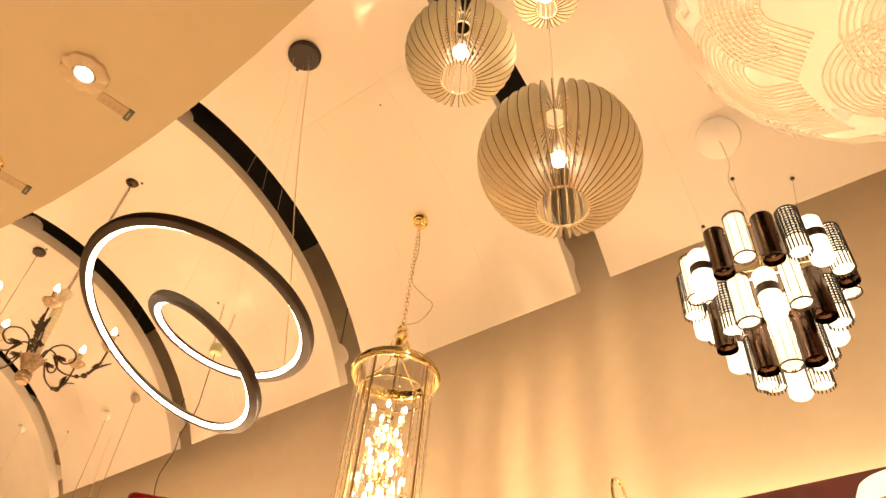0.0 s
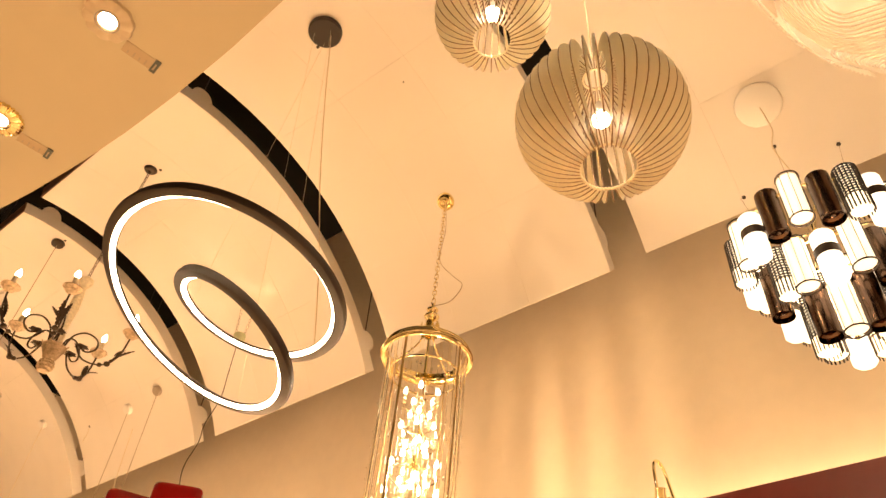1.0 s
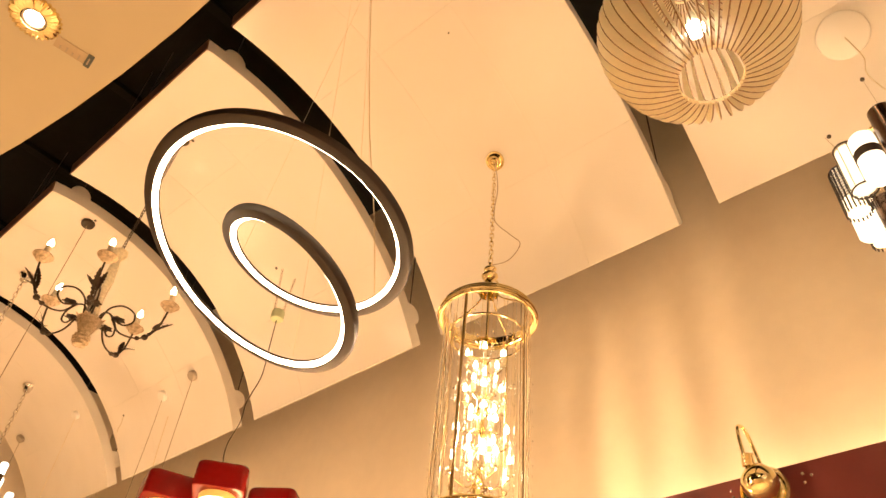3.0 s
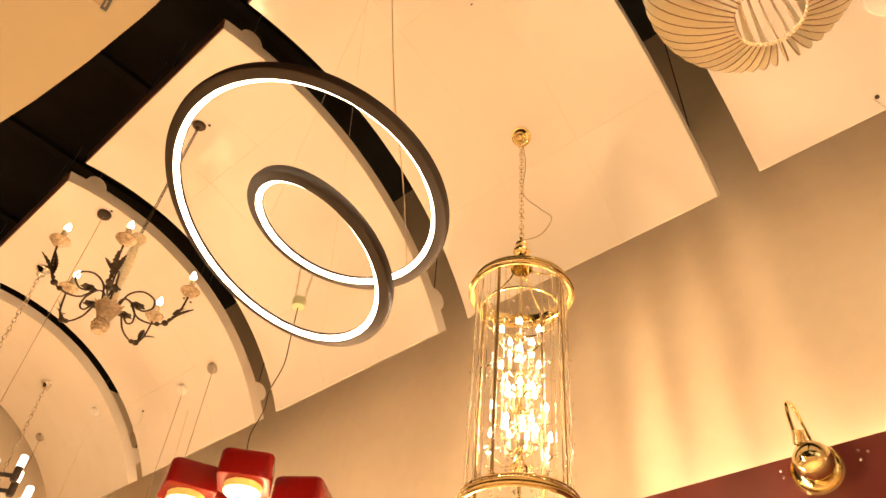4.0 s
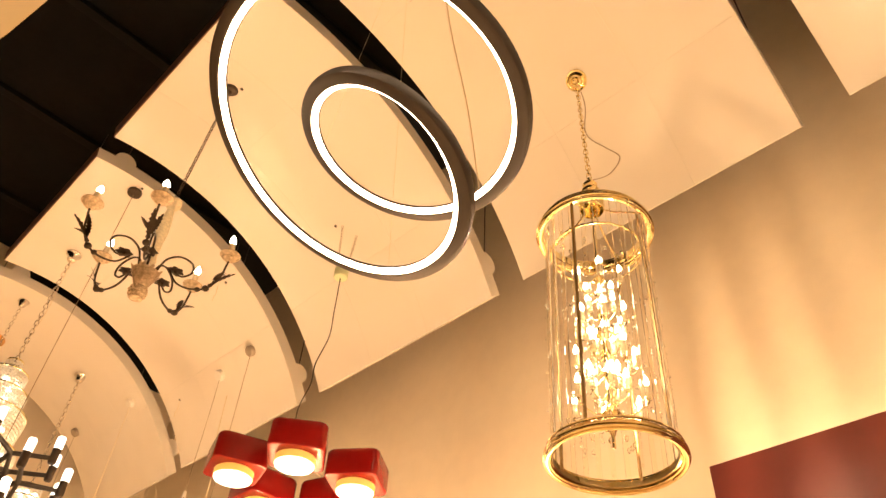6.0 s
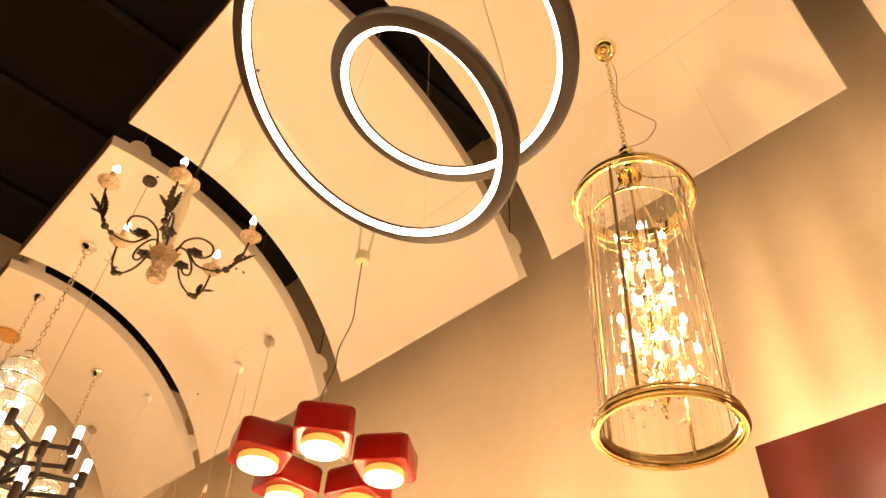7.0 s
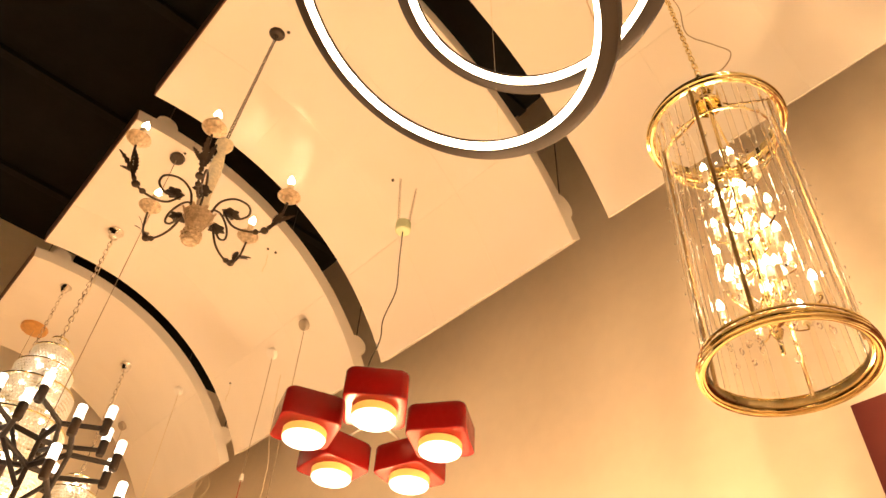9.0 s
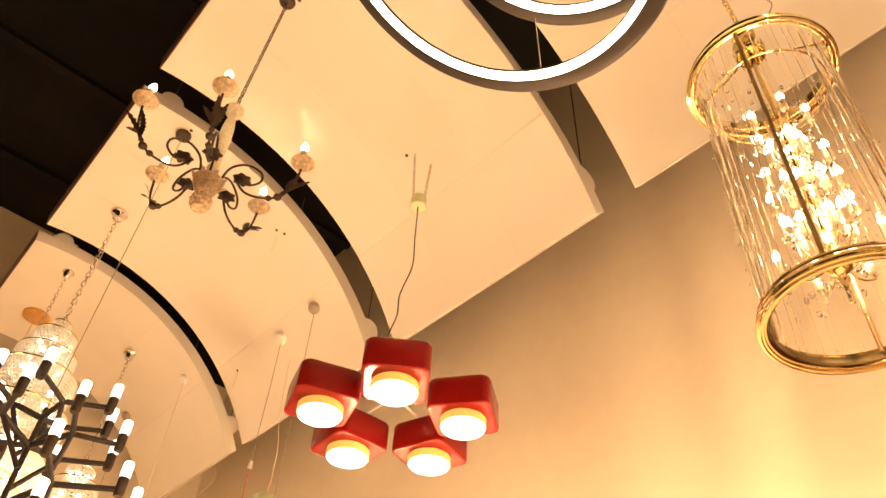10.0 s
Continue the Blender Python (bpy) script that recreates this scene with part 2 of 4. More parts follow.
def vault_panel(x0, x1, T1=T1):
    """One hanging panel, curved down towards the wall."""
    root = thing("arched_ceiling_panel", (0, 0, 0), "white painted curved ceiling panel hung below the black void", "ceiling panel", "arched ceiling panels", "structure")
    def slab(xa, xb, ta, tb, ra, rb, n, slant=0.0):
        bm = bmesh.new()
        rows = []
        for i in range(n + 1):
            t = ta + (tb - ta) * i / n
            (ya, za), (yb, zb) = arch(t, ra), arch(t + slant * (i == n), rb)
            rows.append([bm.verts.new(c) for c in ((xa, ya, za), (xb, ya, za), (xb, yb, zb), (xa, yb, zb))])
        for a, b in zip(rows, rows[1:]):
            for k in range(4):
                bm.faces.new((a[k], b[k], b[(k + 1) % 4], a[(k + 1) % 4]))
        bm.faces.new(rows[0][::-1])
        bm.faces.new(rows[-1])
        bmesh.ops.recalc_face_normals(bm, faces=bm.faces)
        return bm

    part("backing", slab(x0, x1, T0, T1, AR + 0.004, AR + THICK, 40, 0.018 if x0 > -3.1 else 0.013), M_PANEL, root)
    # lining boards with hairline joints
    xs = (x0 + 0.001, x0 + (x1 - x0) * 0.34, x0 + (x1 - x0) * 0.67, x1 - 0.001)
    ts = (T0 - 0.0005, radians(78.6), radians(64.9), radians(45.6), T1 + 0.0005)
    for i in range(3):
        for k in range(4):
            g = 0.0016 if x0 > -2 else 0.0005
            part("lining_board", slab(xs[i] + g * (i > 0), xs[i + 1] - g * (i < 2), ts[k] - 0.0005 * (k > 0), ts[k + 1] + 0.0005 * (k < 3), AR, AR + 0.0045, 10), M_PANEL, root)
    # thin dark brown slab over the far end face
    part("end_board", slab(x0, x1, T0 + 0.004, T0 + 0.0005, AR + 0.001, AR + THICK, 1), M_EDGE, root, "dark brown end board", smooth=False)
    # round hanging lugs on the ribs
    for xx in (x1 - 0.03, x0 + 0.03):
        for t in (radians(93.4), radians(33.3)):
            bm = bmesh.new()
            y, z = arch(t, AR + THICK + 0.004)
            bmesh.ops.create_cone(bm, cap_ends=True, segments=28, radius1=0.075, radius2=0.075, depth=0.04,
                                  matrix=Matrix.Translation((xx, y, z)) @ pose(0, 0, 0, 0, 90, 0))
            part("hanging_lug", bm, M_PANEL, root)
            part("hanger_rod", tube([(xx, y, z + 0.06), (xx, y, 7.28)], 0.004, 6), M_ROD, root)
    return root


PANELS = [(0.65, 2.25), (-1.178, 0.43), (-2.981, -1.395), (-4.803, -3.214), (-6.626, -5.054), (-8.33, -6.855)]
for x0, x1 in PANELS:
    vault_panel(x0, x1, radians(26.7 if x0 > -2 else 26.1))

# thin black band along the top of the end wall
plain("trim_end_band", box(-9.0, -8.992, 1.25, 3.39, 6.42, 7.28), M_BLACK, "black band along the top of the end wall", "wall band")
# maroon board on the wall with its light cove
board = thing("wall_board", (0, 0, 0), "dark maroon display board standing off the wall", "display board", kind="structure")
part("board", box(-2.39, 2.6, 3.24, 3.27, 0.3, 3.45), M_MAROON, board, smooth=False)
part("batten", box(-2.3, 2.5, 3.27, 3.4, 3.30, 3.34), M_MAROON, board, smooth=False)
part("light_strip", box(-2.3, 2.5, 3.30, 3.37, 3.34, 3.352), M_COVE, board, "warm glowing light strip hidden behind the board", smooth=False)


# ---- downlights in the lower ceiling ----
def scallop(r0, r1, petals, z, amp, n=96):
    """A ring with a scalloped rim, domed a little."""
    bm = bmesh.new()
    rows = []
    for k in range(n):
        a = 2 * math.pi * k / n
        w = abs(math.sin(petals * a / 2))
        rim = r1 * (1 - amp + amp * w)
        prof = ((r0, z - 0.002), (r0 + 0.004, z - 0.014), ((r0 + rim) / 2, z - 0.012 - 0.004 * w), (rim - 0.004, z - 0.007 - 0.003 * w), (rim, z))
        rows.append([bm.verts.new((r * math.cos(a), r * math.sin(a), zz)) for r, zz in prof])
    for i in range(n):
        a, b = rows[i], rows[(i + 1) % n]
        for k in range(4):
            bm.faces.new((a[k], b[k], b[k + 1], a[k + 1]))
    return bm


def downlight(x, y, rim_mat, label, petals, amp):
    d = thing("downlight", pose(x, y, 3.38) @ Matrix.Diagonal((0.74, 0.74, 0.9, 1)), label, "downlight", "recessed downlights")
    part("rim", scallop(0.036, 0.082, petals, 0.0, amp), rim_mat, d)
    part("inner_ring", lathe([(0.036, -0.004), (0.036, -0.012), (0.030, -0.010), (0.028, -0.001)], 32), M_CHROME, d)
    part("lamp_face", lathe([(0.029, -0.003), (0.0, -0.006)], 24), M_DOWN, d, "bright warm-white lamp face")
    return d


M_DOWN = glowing("downlight_face", (1.0, 0.85, 0.6), 22.0)
M_RIM = material("cream_scallop_rim", (0.42, 0.37, 0.28), 0.4)
downlight(-1.38, 0.04, M_RIM, "white scalloped recessed downlight, lit, in the cream ceiling", 10, 0.07)
downlight(-1.875, 0.03, M_BRASS, "ornate gilt leaf-rimmed recessed downlight, lit, in the cream ceiling", 28, 0.10)
downlight(-0.89, 0.04, M_RIM, "white scalloped recessed downlight, lit, in the cream ceiling", 10, 0.07)
downlight(-2.37, 0.02, M_RIM, "white scalloped recessed downlight, lit, in the cream ceiling", 10, 0.07)
downlight(-2.865, 0.01, M_BRASS, "ornate gilt leaf-rimmed recessed downlight, lit, in the cream ceiling", 28, 0.10)
# spots at two downlights; the rest have no fixture, added for floor bounce
for x in (-6.5, -4.6, -2.865, -1.38, 0.6, 2.4):
    for y in (0.03, -1.6):
        if y < 0 or x > -3:
            l = bpy.data.lights.new("downlight_or_fill_beam", "SPOT")
            l.energy, l.color, l.spot_size, l.spot_blend, l.shadow_soft_size = DOWN_W, WARM, radians(110), 0.6, 0.04
            new("downlight_or_fill_beam", l).location = (x, y, 3.35)

M_TICKET = material("slate_card", (0.05, 0.07, 0.075), 0.5)
M_TICKETINK = material("grey_print", (0.26, 0.23, 0.18), 0.6)
M_FILM = material("clear_film", (0.36, 0.31, 0.225), 0.25)
for x, y in ((-1.40, 0.175), (-1.885, 0.165)):
    tk = thing("price_ticket", pose(x, y, 3.38, 0, 0, -8), "clear film price ticket with a slate strip stuck to the ceiling", "ticket", "price tickets")
    part("film", box(-0.018, 0.018, -0.075, 0.0, -0.0015, 0, bevel=0.0005), M_FILM, tk, smooth=False)
    part("strip", box(-0.021, 0.021, 0.0, 0.015, -0.004, 0, bevel=0.001), M_TICKET, tk, smooth=False)
    part("print_bar", box(-0.012, 0.010, 0.005, 0.009, -0.0046, -0.0038), M_TICKETINK, tk, smooth=False)
    for k in range(4):
        part("print_bar", box(-0.014, -0.004 + 0.005 * (k % 2), -0.062 + 0.015 * k, -0.058 + 0.015 * k, -0.0022, -0.0014), M_TICKETINK, tk, smooth=False)


# ---- twisted loop pendant ----
def loop_pendant():
    lamp = thing("loop_pendant", (0, 0, 0), "dark bronze looped ring pendant with a white glowing inner strip", "pendant lamp")
    rot = pose(0, 0, 0, math.degrees(-0.2043), 0, 0) @ pose(0, 0, 0, 0, math.degrees(0.3444), 0) @ pose(0, 0, 0, 0, 0, math.degrees(5.0294))
    base = Matrix.Translation((-2.2707, 1.3474, 3.4664)) @ rot
    n = 260
    pts = []
    for i in range(n):
        a = 2 * math.pi * i / n
        r = 0.1045 + 0.741 * math.cos(a) + 0.0459 * math.cos(2 * a) + 0.0168 * math.cos(3 * a) - 0.04 * math.sin(2 * a)
        pts.append(base @ Vector((r * math.cos(a) * 0.9476, r * math.sin(a), 0.1363 * math.sin(a) + 0.0503 * math.cos(2 * a) + 0.0387 * math.sin(2 * a) + 0.0528 * math.cos(a))))
    up0 = (rot.to_3x3() @ Vector((0, 0, 1))).normalized()
    body = [(-0.033, -0.010), (-0.0345, -0.007), (-0.031, -0.001), (0.008, 0.014), (0.019, 0.011), (0.0225, -0.006), (0.019, -0.018), (0.010, -0.0235), (-0.014, -0.0245), (-0.0165, -0.0215)]
    strip = [(-0.0167, -0.0222), (-0.0235, -0.0188), (-0.0322, -0.0112), (-0.026, -0.006), (-0.013, -0.010)]
    def sweep(sec):
        bm = bmesh.new()
        rings = []
        for i in range(n):
            d = (pts[(i + 1) % n] - pts[i - 1]).normalized()
            u = (up0 - d * up0.dot(d)).normalized()
            o = d.cross(u)
            rings.append([bm.verts.new(pts[i] + o * a + u * b) for a, b in sec])
        m = len(sec)
        for i in range(n):
            a, b = rings[i], rings[(i + 1) % n]
            for k in range(m):
                bm.faces.new((a[k], a[(k + 1) % m], b[(k + 1) % m], b[k]))
        bmesh.ops.recalc_face_normals(bm, faces=bm.faces)
        return bm
    part("body", sweep(body), M_DARKMETAL, lamp)
    part("light_strip", sweep(strip), M_LED, lamp, "white glowing silicone light strip")
    top = Vector((-2.191, 1.044, 5.559))
    part("ceiling_rose", lathe([(0, 0.01), (0.092, 0.01), (0.096, 0.0), (0.094, -0.028), (0.088, -0.034), (0, -0.034)], 48, m=Matrix.Translation(top)), M_DARKMETAL, lamp)
    for i, off in ((22, (0.05, 0.0)), (104, (-0.04, 0.04)), (196, (-0.04, -0.04))):
        part("suspension_wire", tube([top + Vector((off[0], off[1], -0.03)), pts[i] + up0 * 0.009], 0.0006, 5), M_CLEARCABLE, lamp)
    k = pts[60] + up0 * 0.010
    part("flex", tube(smooth_path([top + Vector((0.02, 0.03, -0.03)), top.lerp(k, 0.3) + Vector((0.012, 0, 0)), top.lerp(k, 0.55) + Vector((-0.012, 0.01, 0)), top.lerp(k, 0.8) + Vector((0.01, 0, 0)), k]), 0.0024, 6), M_CLEARCABLE, lamp)


loop_pendant()


# ---- slatted globes ----
M_CUT = material("scorched_cut_edge", (0.22, 0.135, 0.07), 0.7, grain=0.2, scale=60)


def slat_globe(x, y, z, R, fins, rose_z, label):
    lamp = thing("slat_globe_pendant", (x, y, z), label, "pendant lamp", "slatted globe pendants")
    h = 0.93 * R
    hole = 0.31 * R
    bm = bmesh.new()
    th = 0.0022
    outer, inner = [], []
    for i in range(17):
        a = -1 + 2 * i / 16
        lat = a * math.radians(72)
        outer.append((R * math.cos(lat), h * math.sin(lat)))
        wd = 0.06 * R + 0.22 * R * math.cos(lat) ** 1.5
        top = max(0.0, (a - 0.55) / 0.45)
        inner.append((max(hole * 0.98 * (1 - top) + 0.13 * R * top, R * math.cos(lat) - wd - 0.1 * R * top), h * math.sin(lat) * 0.95))
    rims = []
    vs = [[[bm.verts.new((r, s, zz)) for r, zz in line] for line in (outer, inner)] for s in (-th, th)]
    for side, (o, i_) in enumerate(vs):
        for k in range(16):
            f = (o[k], o[k + 1], i_[k + 1], i_[k])
            bm.faces.new(f if side else f[::-1])
    for line in (0, 1):
        for k in range(16):
            rims.append(bm.faces.new((vs[0][line][k], vs[0][line][k + 1], vs[1][line][k + 1], vs[1][line][k])))
    for k in (0, 16):
        bm.faces.new((vs[0][0][k], vs[0][1][k], vs[1][1][k], vs[1][0][k]))
    bmesh.ops.recalc_face_normals(bm, faces=bm.faces)
    for f in rims:
        f.material_index = 1
    first = part("slat", bm, M_SLAT, lamp, smooth=False)
    first.data.materials.append(M_CUT)
    for k in range(1, fins):
        o = new("slat", first.data)
        o.parent = lamp
        o.matrix_basis = pose(0, 0, 0, 0, 0, 360 * k / fins)
    for s in (-1, 1):
        zz = s * h * 0.90
        part("slat_ring", lathe([(hole + 0.005, zz - 0.002), (hole + 0.005, zz + 0.002), (hole - 0.002, zz + 0.002), (hole - 0.002, zz - 0.002), (hole + 0.005, zz - 0.002)], 40), M_SLAT, lamp)
    part("top_collar", lathe([(0.16 * R, 0.88 * h), (0.16 * R, 0.90 * h), (0.135 * R, 0.90 * h), (0.135 * R, 0.88 * h), (0.16 * R, 0.88 * h)], 32), M_SLAT, lamp)
    part("socket", lathe([(0.0, 0.1 * R + 0.07), (0.009, 0.1 * R + 0.07), (0.015, 0.1 * R + 0.055), (0.017, 0.05), (0.014, 0.028), (0.0, 0.028)], 20), M_WHITEMETAL, lamp)
    b = bmesh.new()
    bmesh.ops.create_uvsphere(b, u_segments=24, v_segments=14, radius=0.03)
    part("bulb", b, M_GLOBE, lamp, "lit warm-white globe bulb")
    top = rose_z - z
    part("flex", tube(smooth_path([(0, 0, 0.1 * R + 0.06), (0.004, 0.0, top * 0.5), (-0.006, 0.003, top * 0.75), (0, 0, top)]), 0.003, 6), M_CLEARCABLE, lamp)
    part("ceiling_rose", lathe([(0, top + 0.015), (0.05, top + 0.015), (0.052, top - 0.005), (0.046, top - 0.022), (0, top - 0.024)], 32), M_WHITEMETAL, lamp)
    return lamp


def arch_z(y):
    return AZ + math.sqrt(AR * AR - (y - AY) ** 2)


M_GLOBE = glowing("globe_bulb", (1.0, 0.78, 0.48), 170.0)
slat_globe(-0.775, 1.374, 3.975, 0.302, 45, arch_z(1.374), "large white slatted globe pendant with a lit bulb inside")
slat_globe(-1.035, 1.072, 4.545, 0.232, 37, arch_z(1.072), "medium white slatted globe pendant with a lit bulb inside")
slat_globe(-0.64, 1.105, 4.65, 0.135, 30, arch_z(1.105), "small white slatted globe pendant hung near the ceiling")


# ---- shell pendant of looping white lines ----
M_SHEER = material("sheer_white_shade", (0.92, 0.89, 0.84), 0.35)
M_SHELLBULB = glowing("shell_bulb", (1.0, 0.84, 0.62), 30.0)
nt = M_SHEER.node_tree
tr = nt.nodes.new("ShaderNodeBsdfTransparent")
tl = nt.nodes.new("ShaderNodeBsdfTranslucent")
tl.inputs[0].default_value = (0.95, 0.92, 0.86, 1)
m1, m2 = nt.nodes.new("ShaderNodeMixShader"), nt.nodes.new("ShaderNodeMixShader")
m1.inputs[0].default_value, m2.inputs[0].default_value = 0.5, 0.5
pb = nt.nodes["Principled BSDF"]
nt.links.new(pb.outputs[0], m1.inputs[1])
nt.links.new(tl.outputs[0], m1.inputs[2])
nt.links.new(m1.outputs[0], m2.inputs[1])
nt.links.new(tr.outputs[0], m2.inputs[2])
nt.links.new(m2.outputs[0], nt.nodes["Material Output"].inputs[0])


def shell_pendant(x, y, z, R):
    rng = random.Random(7)
    lamp = thing("shell_pendant", (x, y, z), "large white pendant of translucent petals ribbed with looping lines", "pendant lamp")
    for tier, (lat, count, rr) in enumerate(((-62, 6, 0.94), (-28, 9, 0.97), (6, 10, 1.0), (38, 8, 0.97), (66, 5, 0.95))):
        for c in range(count):
            lon = 360 * c / count + 20 * tier + rng.uniform(-6, 6)
            turn = pose(0, 0, 0, 0, 0, lon) @ pose(0, 0, 0, 0, -lat + rng.uniform(-5, 5), 0) @ pose(0, 0, 0, rng.uniform(-25, 25), 0, 0)
            half = radians(rng.uniform(17, 23))
            def on(u, v, r):
                # u across, v along, small angles on the ball
                p = Vector((1, math.tan(u), math.tan(v))).normalized() * r
                return turn @ p
            # the petal sheet
            bm = bmesh.new()
            rows = []
            for i in range(9):
                v = -half * 1.35 + half * 2.6 * i / 8
                w = half * math.sqrt(max(0.02, 1 - (max(0, (i - 3) / 5.2)) ** 2))
                rows.append([bm.verts.new(on(w * (j / 3 - 1), v, R * rr * (1 + 0.03 * math.cos((j / 3 - 1) * 1.5)))) for j in range(7)])
            for a, b in zip(rows, rows[1:]):
                for j in range(6):
                    bm.faces.new((a[j], a[j + 1], b[j + 1], b[j]))
            petal = part("petal", bm, M_SHEER, lamp)
            # nested looping ribs
            for q in range(12):
                s = 1 - q * 0.07
                line = []
                for i in range(17):
                    w = -1 + 2 * i / 16
                    u = half * s * math.sin(w * math.pi / 2)
                    v = half * (1.25 * s * math.cos(w * math.pi / 2) ** 0.8 - 0.9) if abs(w) < 1 else -half * 1.3
                    line.append(on(u, v, R * rr * 1.035))
                part("rib_line", tube(line, 0.0027, 5), M_WHITEMETAL, petal)
    b = bmesh.new()
    bmesh.ops.create_uvsphere(b, u_segments=20, v_segments=12, radius=0.045)
    part("bulb", b, M_SHELLBULB, lamp, "lit warm-white globe bulb")
    top = arch_z(y) - z
    part("flex", tube([(0, 0, 0.04), (0, 0, top)], 0.003, 6), M_CLEARCABLE, lamp)
    part("ceiling_rose", lathe([(0, top + 0.01), (0.06, top + 0.01), (0.06, top - 0.02), (0, top - 0.025)], 32), M_WHITEMETAL, lamp)


shell_pendant(0.314, 0.978, 3.677, 0.487)

# ---- tiered tube chandelier ----
M_TUBEGLOW = glowing("frosted_tube", (1.0, 0.80, 0.52), 1.45)
M_OPALBAND = glowing("opal_tube", (1.0, 0.86, 0.64), 1.7)
M_CREAM = glowing("tube_liner", (1.0, 0.80, 0.52), 2.2, (0.8, 0.7, 0.5))


M_TUBEBRONZE = material("polished_dark_bronze", (0.105, 0.066, 0.045), 0.24, 1.0, grain=0.15, scale=30)


def tube_light(parent, kind, m, L, r=0.0395):
    def cyl(r0, z0, z1, n=22, t=0.002):
        return lathe([(r0, z0), (r0, z1), (r0 - t, z1), (r0 - t, z0), (r0, z0)], n)
    if kind == "solid":
        o = part("bronze_tube", cyl(r, -L, 0), M_TUBEBRONZE, parent, "polished dark bronze tube")
        part("end_cap", lathe([(r - 0.003, -L + 0.022), (r * 0.7, -L + 0.03), (r * 0.25, -L + 0.03), (r * 0.2, -L + 0.014), (0, -L + 0.012)], 20), M_TUBEBRONZE, o)
    elif kind == "opal":
        o = part("opal_tube", lathe([(0, -L * 0.97), (r * 0.8, -L), (r, -L + 0.01), (r, -0.01), (r * 0.8, 0), (0, 0)], 24), M_OPALBAND, parent, "glowing opal glass tube with a dark band")
        part("band", cyl(r + 0.003, -L * 0.53, -L * 0.36), M_BRONZE, o)
    elif kind == "wire":
        o = part("frosted_tube", lathe([(0, -L + 0.01), (r * 0.9, -L + 0.01), (r * 0.92, -0.01), (0, -0.01)], 24), M_TUBEGLOW, parent, "glowing frosted tube in a wire cage")
        for z in (-0.004, -L):
            part("hoop", lathe([(r + 0.002, z), (r + 0.002, z + 0.005), (r - 0.002, z + 0.005), (r - 0.002, z), (r + 0.002, z)], 24), M_BRONZE, o)
        for k in range(8):
            a = 2 * math.pi * k / 8
            part("cage_wire", tube([(r * math.cos(a), r * math.sin(a), 0), (r * math.cos(a), r * math.sin(a), -L)], 0.0014, 4), M_BRONZE, o)
    else:
        o = part("liner_tube", lathe([(0, -L + 0.012), (r * 0.9, -L + 0.012), (r * 0.9, -0.004), (0, -0.004)], 20), M_CREAM, parent, "perforated bronze tube over a cream liner")
        b = bmesh.new()
        n, rows = 18, 12
        for k in range(n):
            a = 2 * math.pi * k / n
            c, s = math.cos(a), math.sin(a)
            tube([(r * c, r * s, 0), (r * c, r * s, -L)], 0.0031, 4, False, b)
        for i in range(rows):
            z = -0.003 - (L * 0.66) * i / (rows - 1)
            tube([(r * math.cos(2 * math.pi * k / 20), r * math.sin(2 * math.pi * k / 20), z) for k in range(20)], 0.0032, 4, True, b)
        part("mesh_sleeve", b, M_BRONZE, o)
    o.matrix_basis = m
    return o


def tube_chandelier(x, y, z):
    lamp = thing("tube_chandelier", (x, y, z), "three-tier chandelier of bronze, opal, caged and perforated tubes, lit", "chandelier")
    names = {"O": "opal", "M": "mesh", "W": "wire", "B": "solid"}
    # the order of the tubes round each ring, and the angle of the first
    for r, order, first, top, L in ((0.268, "OMWOBWBMOMBWOMWMOBM", -184.0, 0.015, 0.205), (0.183, "OBMWOWBMOMWOM", -192.0, -0.16, 0.205), (0.096, "WBMMOMMB", -81.5, -0.315, 0.205)):
        n = len(order)
        hoop = [(r * math.cos(2 * math.pi * k / 40), r * math.sin(2 * math.pi * k / 40), top - 0.03) for k in range(40)]
        part("tier_hoop", tube(hoop, 0.006, 6, True), M_BRASS, lamp)
        for k, letter in enumerate(order):
            a = radians(first + 360 * k / n)
            dz = 0.014 * ((k * 7) % 3 - 1) - (0.022 if letter == "O" else 0.0)
            tube_light(lamp, names[letter], pose((r + 0.01 * (k % 2)) * math.cos(a), (r + 0.01 * (k % 2)) * math.sin(a), top + dz, 0, 0, k * 31), L)
        for k in range(4):
            a = math.pi / 2 * k + 0.3
            part("spoke", tube([(0, 0, top - 0.03), (r * math.cos(a), r * math.sin(a), top - 0.03)], 0.005, 6), M_BRASS, lamp)
    part("stem", tube([(0, 0, 0.03), (0, 0, -0.5)], 0.008, 10), M_BRASS, lamp)
    rose = Vector((-0.388 - x, 2.423 - y, 4.938 - z))
    tilt = Matrix.Translation(rose) @ pose(0, 0, 0, -43, 0, 0)
    part("ceiling_rose", lathe([(0, 0.02), (0.108, 0.02), (0.112, 0.0), (0.108, -0.024), (0.1, -0.03), (0, -0.03)], 48, m=tilt), M_WHITEMETAL, lamp)
    part("flex", tube(smooth_path([rose, rose * 0.75 + Vector((0.012, 0, 0)), rose * 0.6 + Vector((-0.015, 0, 0)), rose * 0.3 + Vector((0.02, 0, 0)), (0, 0, 0.03)]), 0.0026, 6), M_CLEARCABLE, lamp)
    for px, py in ((-0.403, 2.56), (-0.151, 2.623), (-0.64, 2.65)):
        a = math.atan2(py - y, px - x)
        part("suspension_wire", tube([(px - x, py - y, arch_z(py) - z), (0.28 * math.cos(a), 0.28 * math.sin(a), 0.0)], 0.001, 5), M_CABLE, lamp)


tube_chandelier(-0.352, 2.197, 3.862)


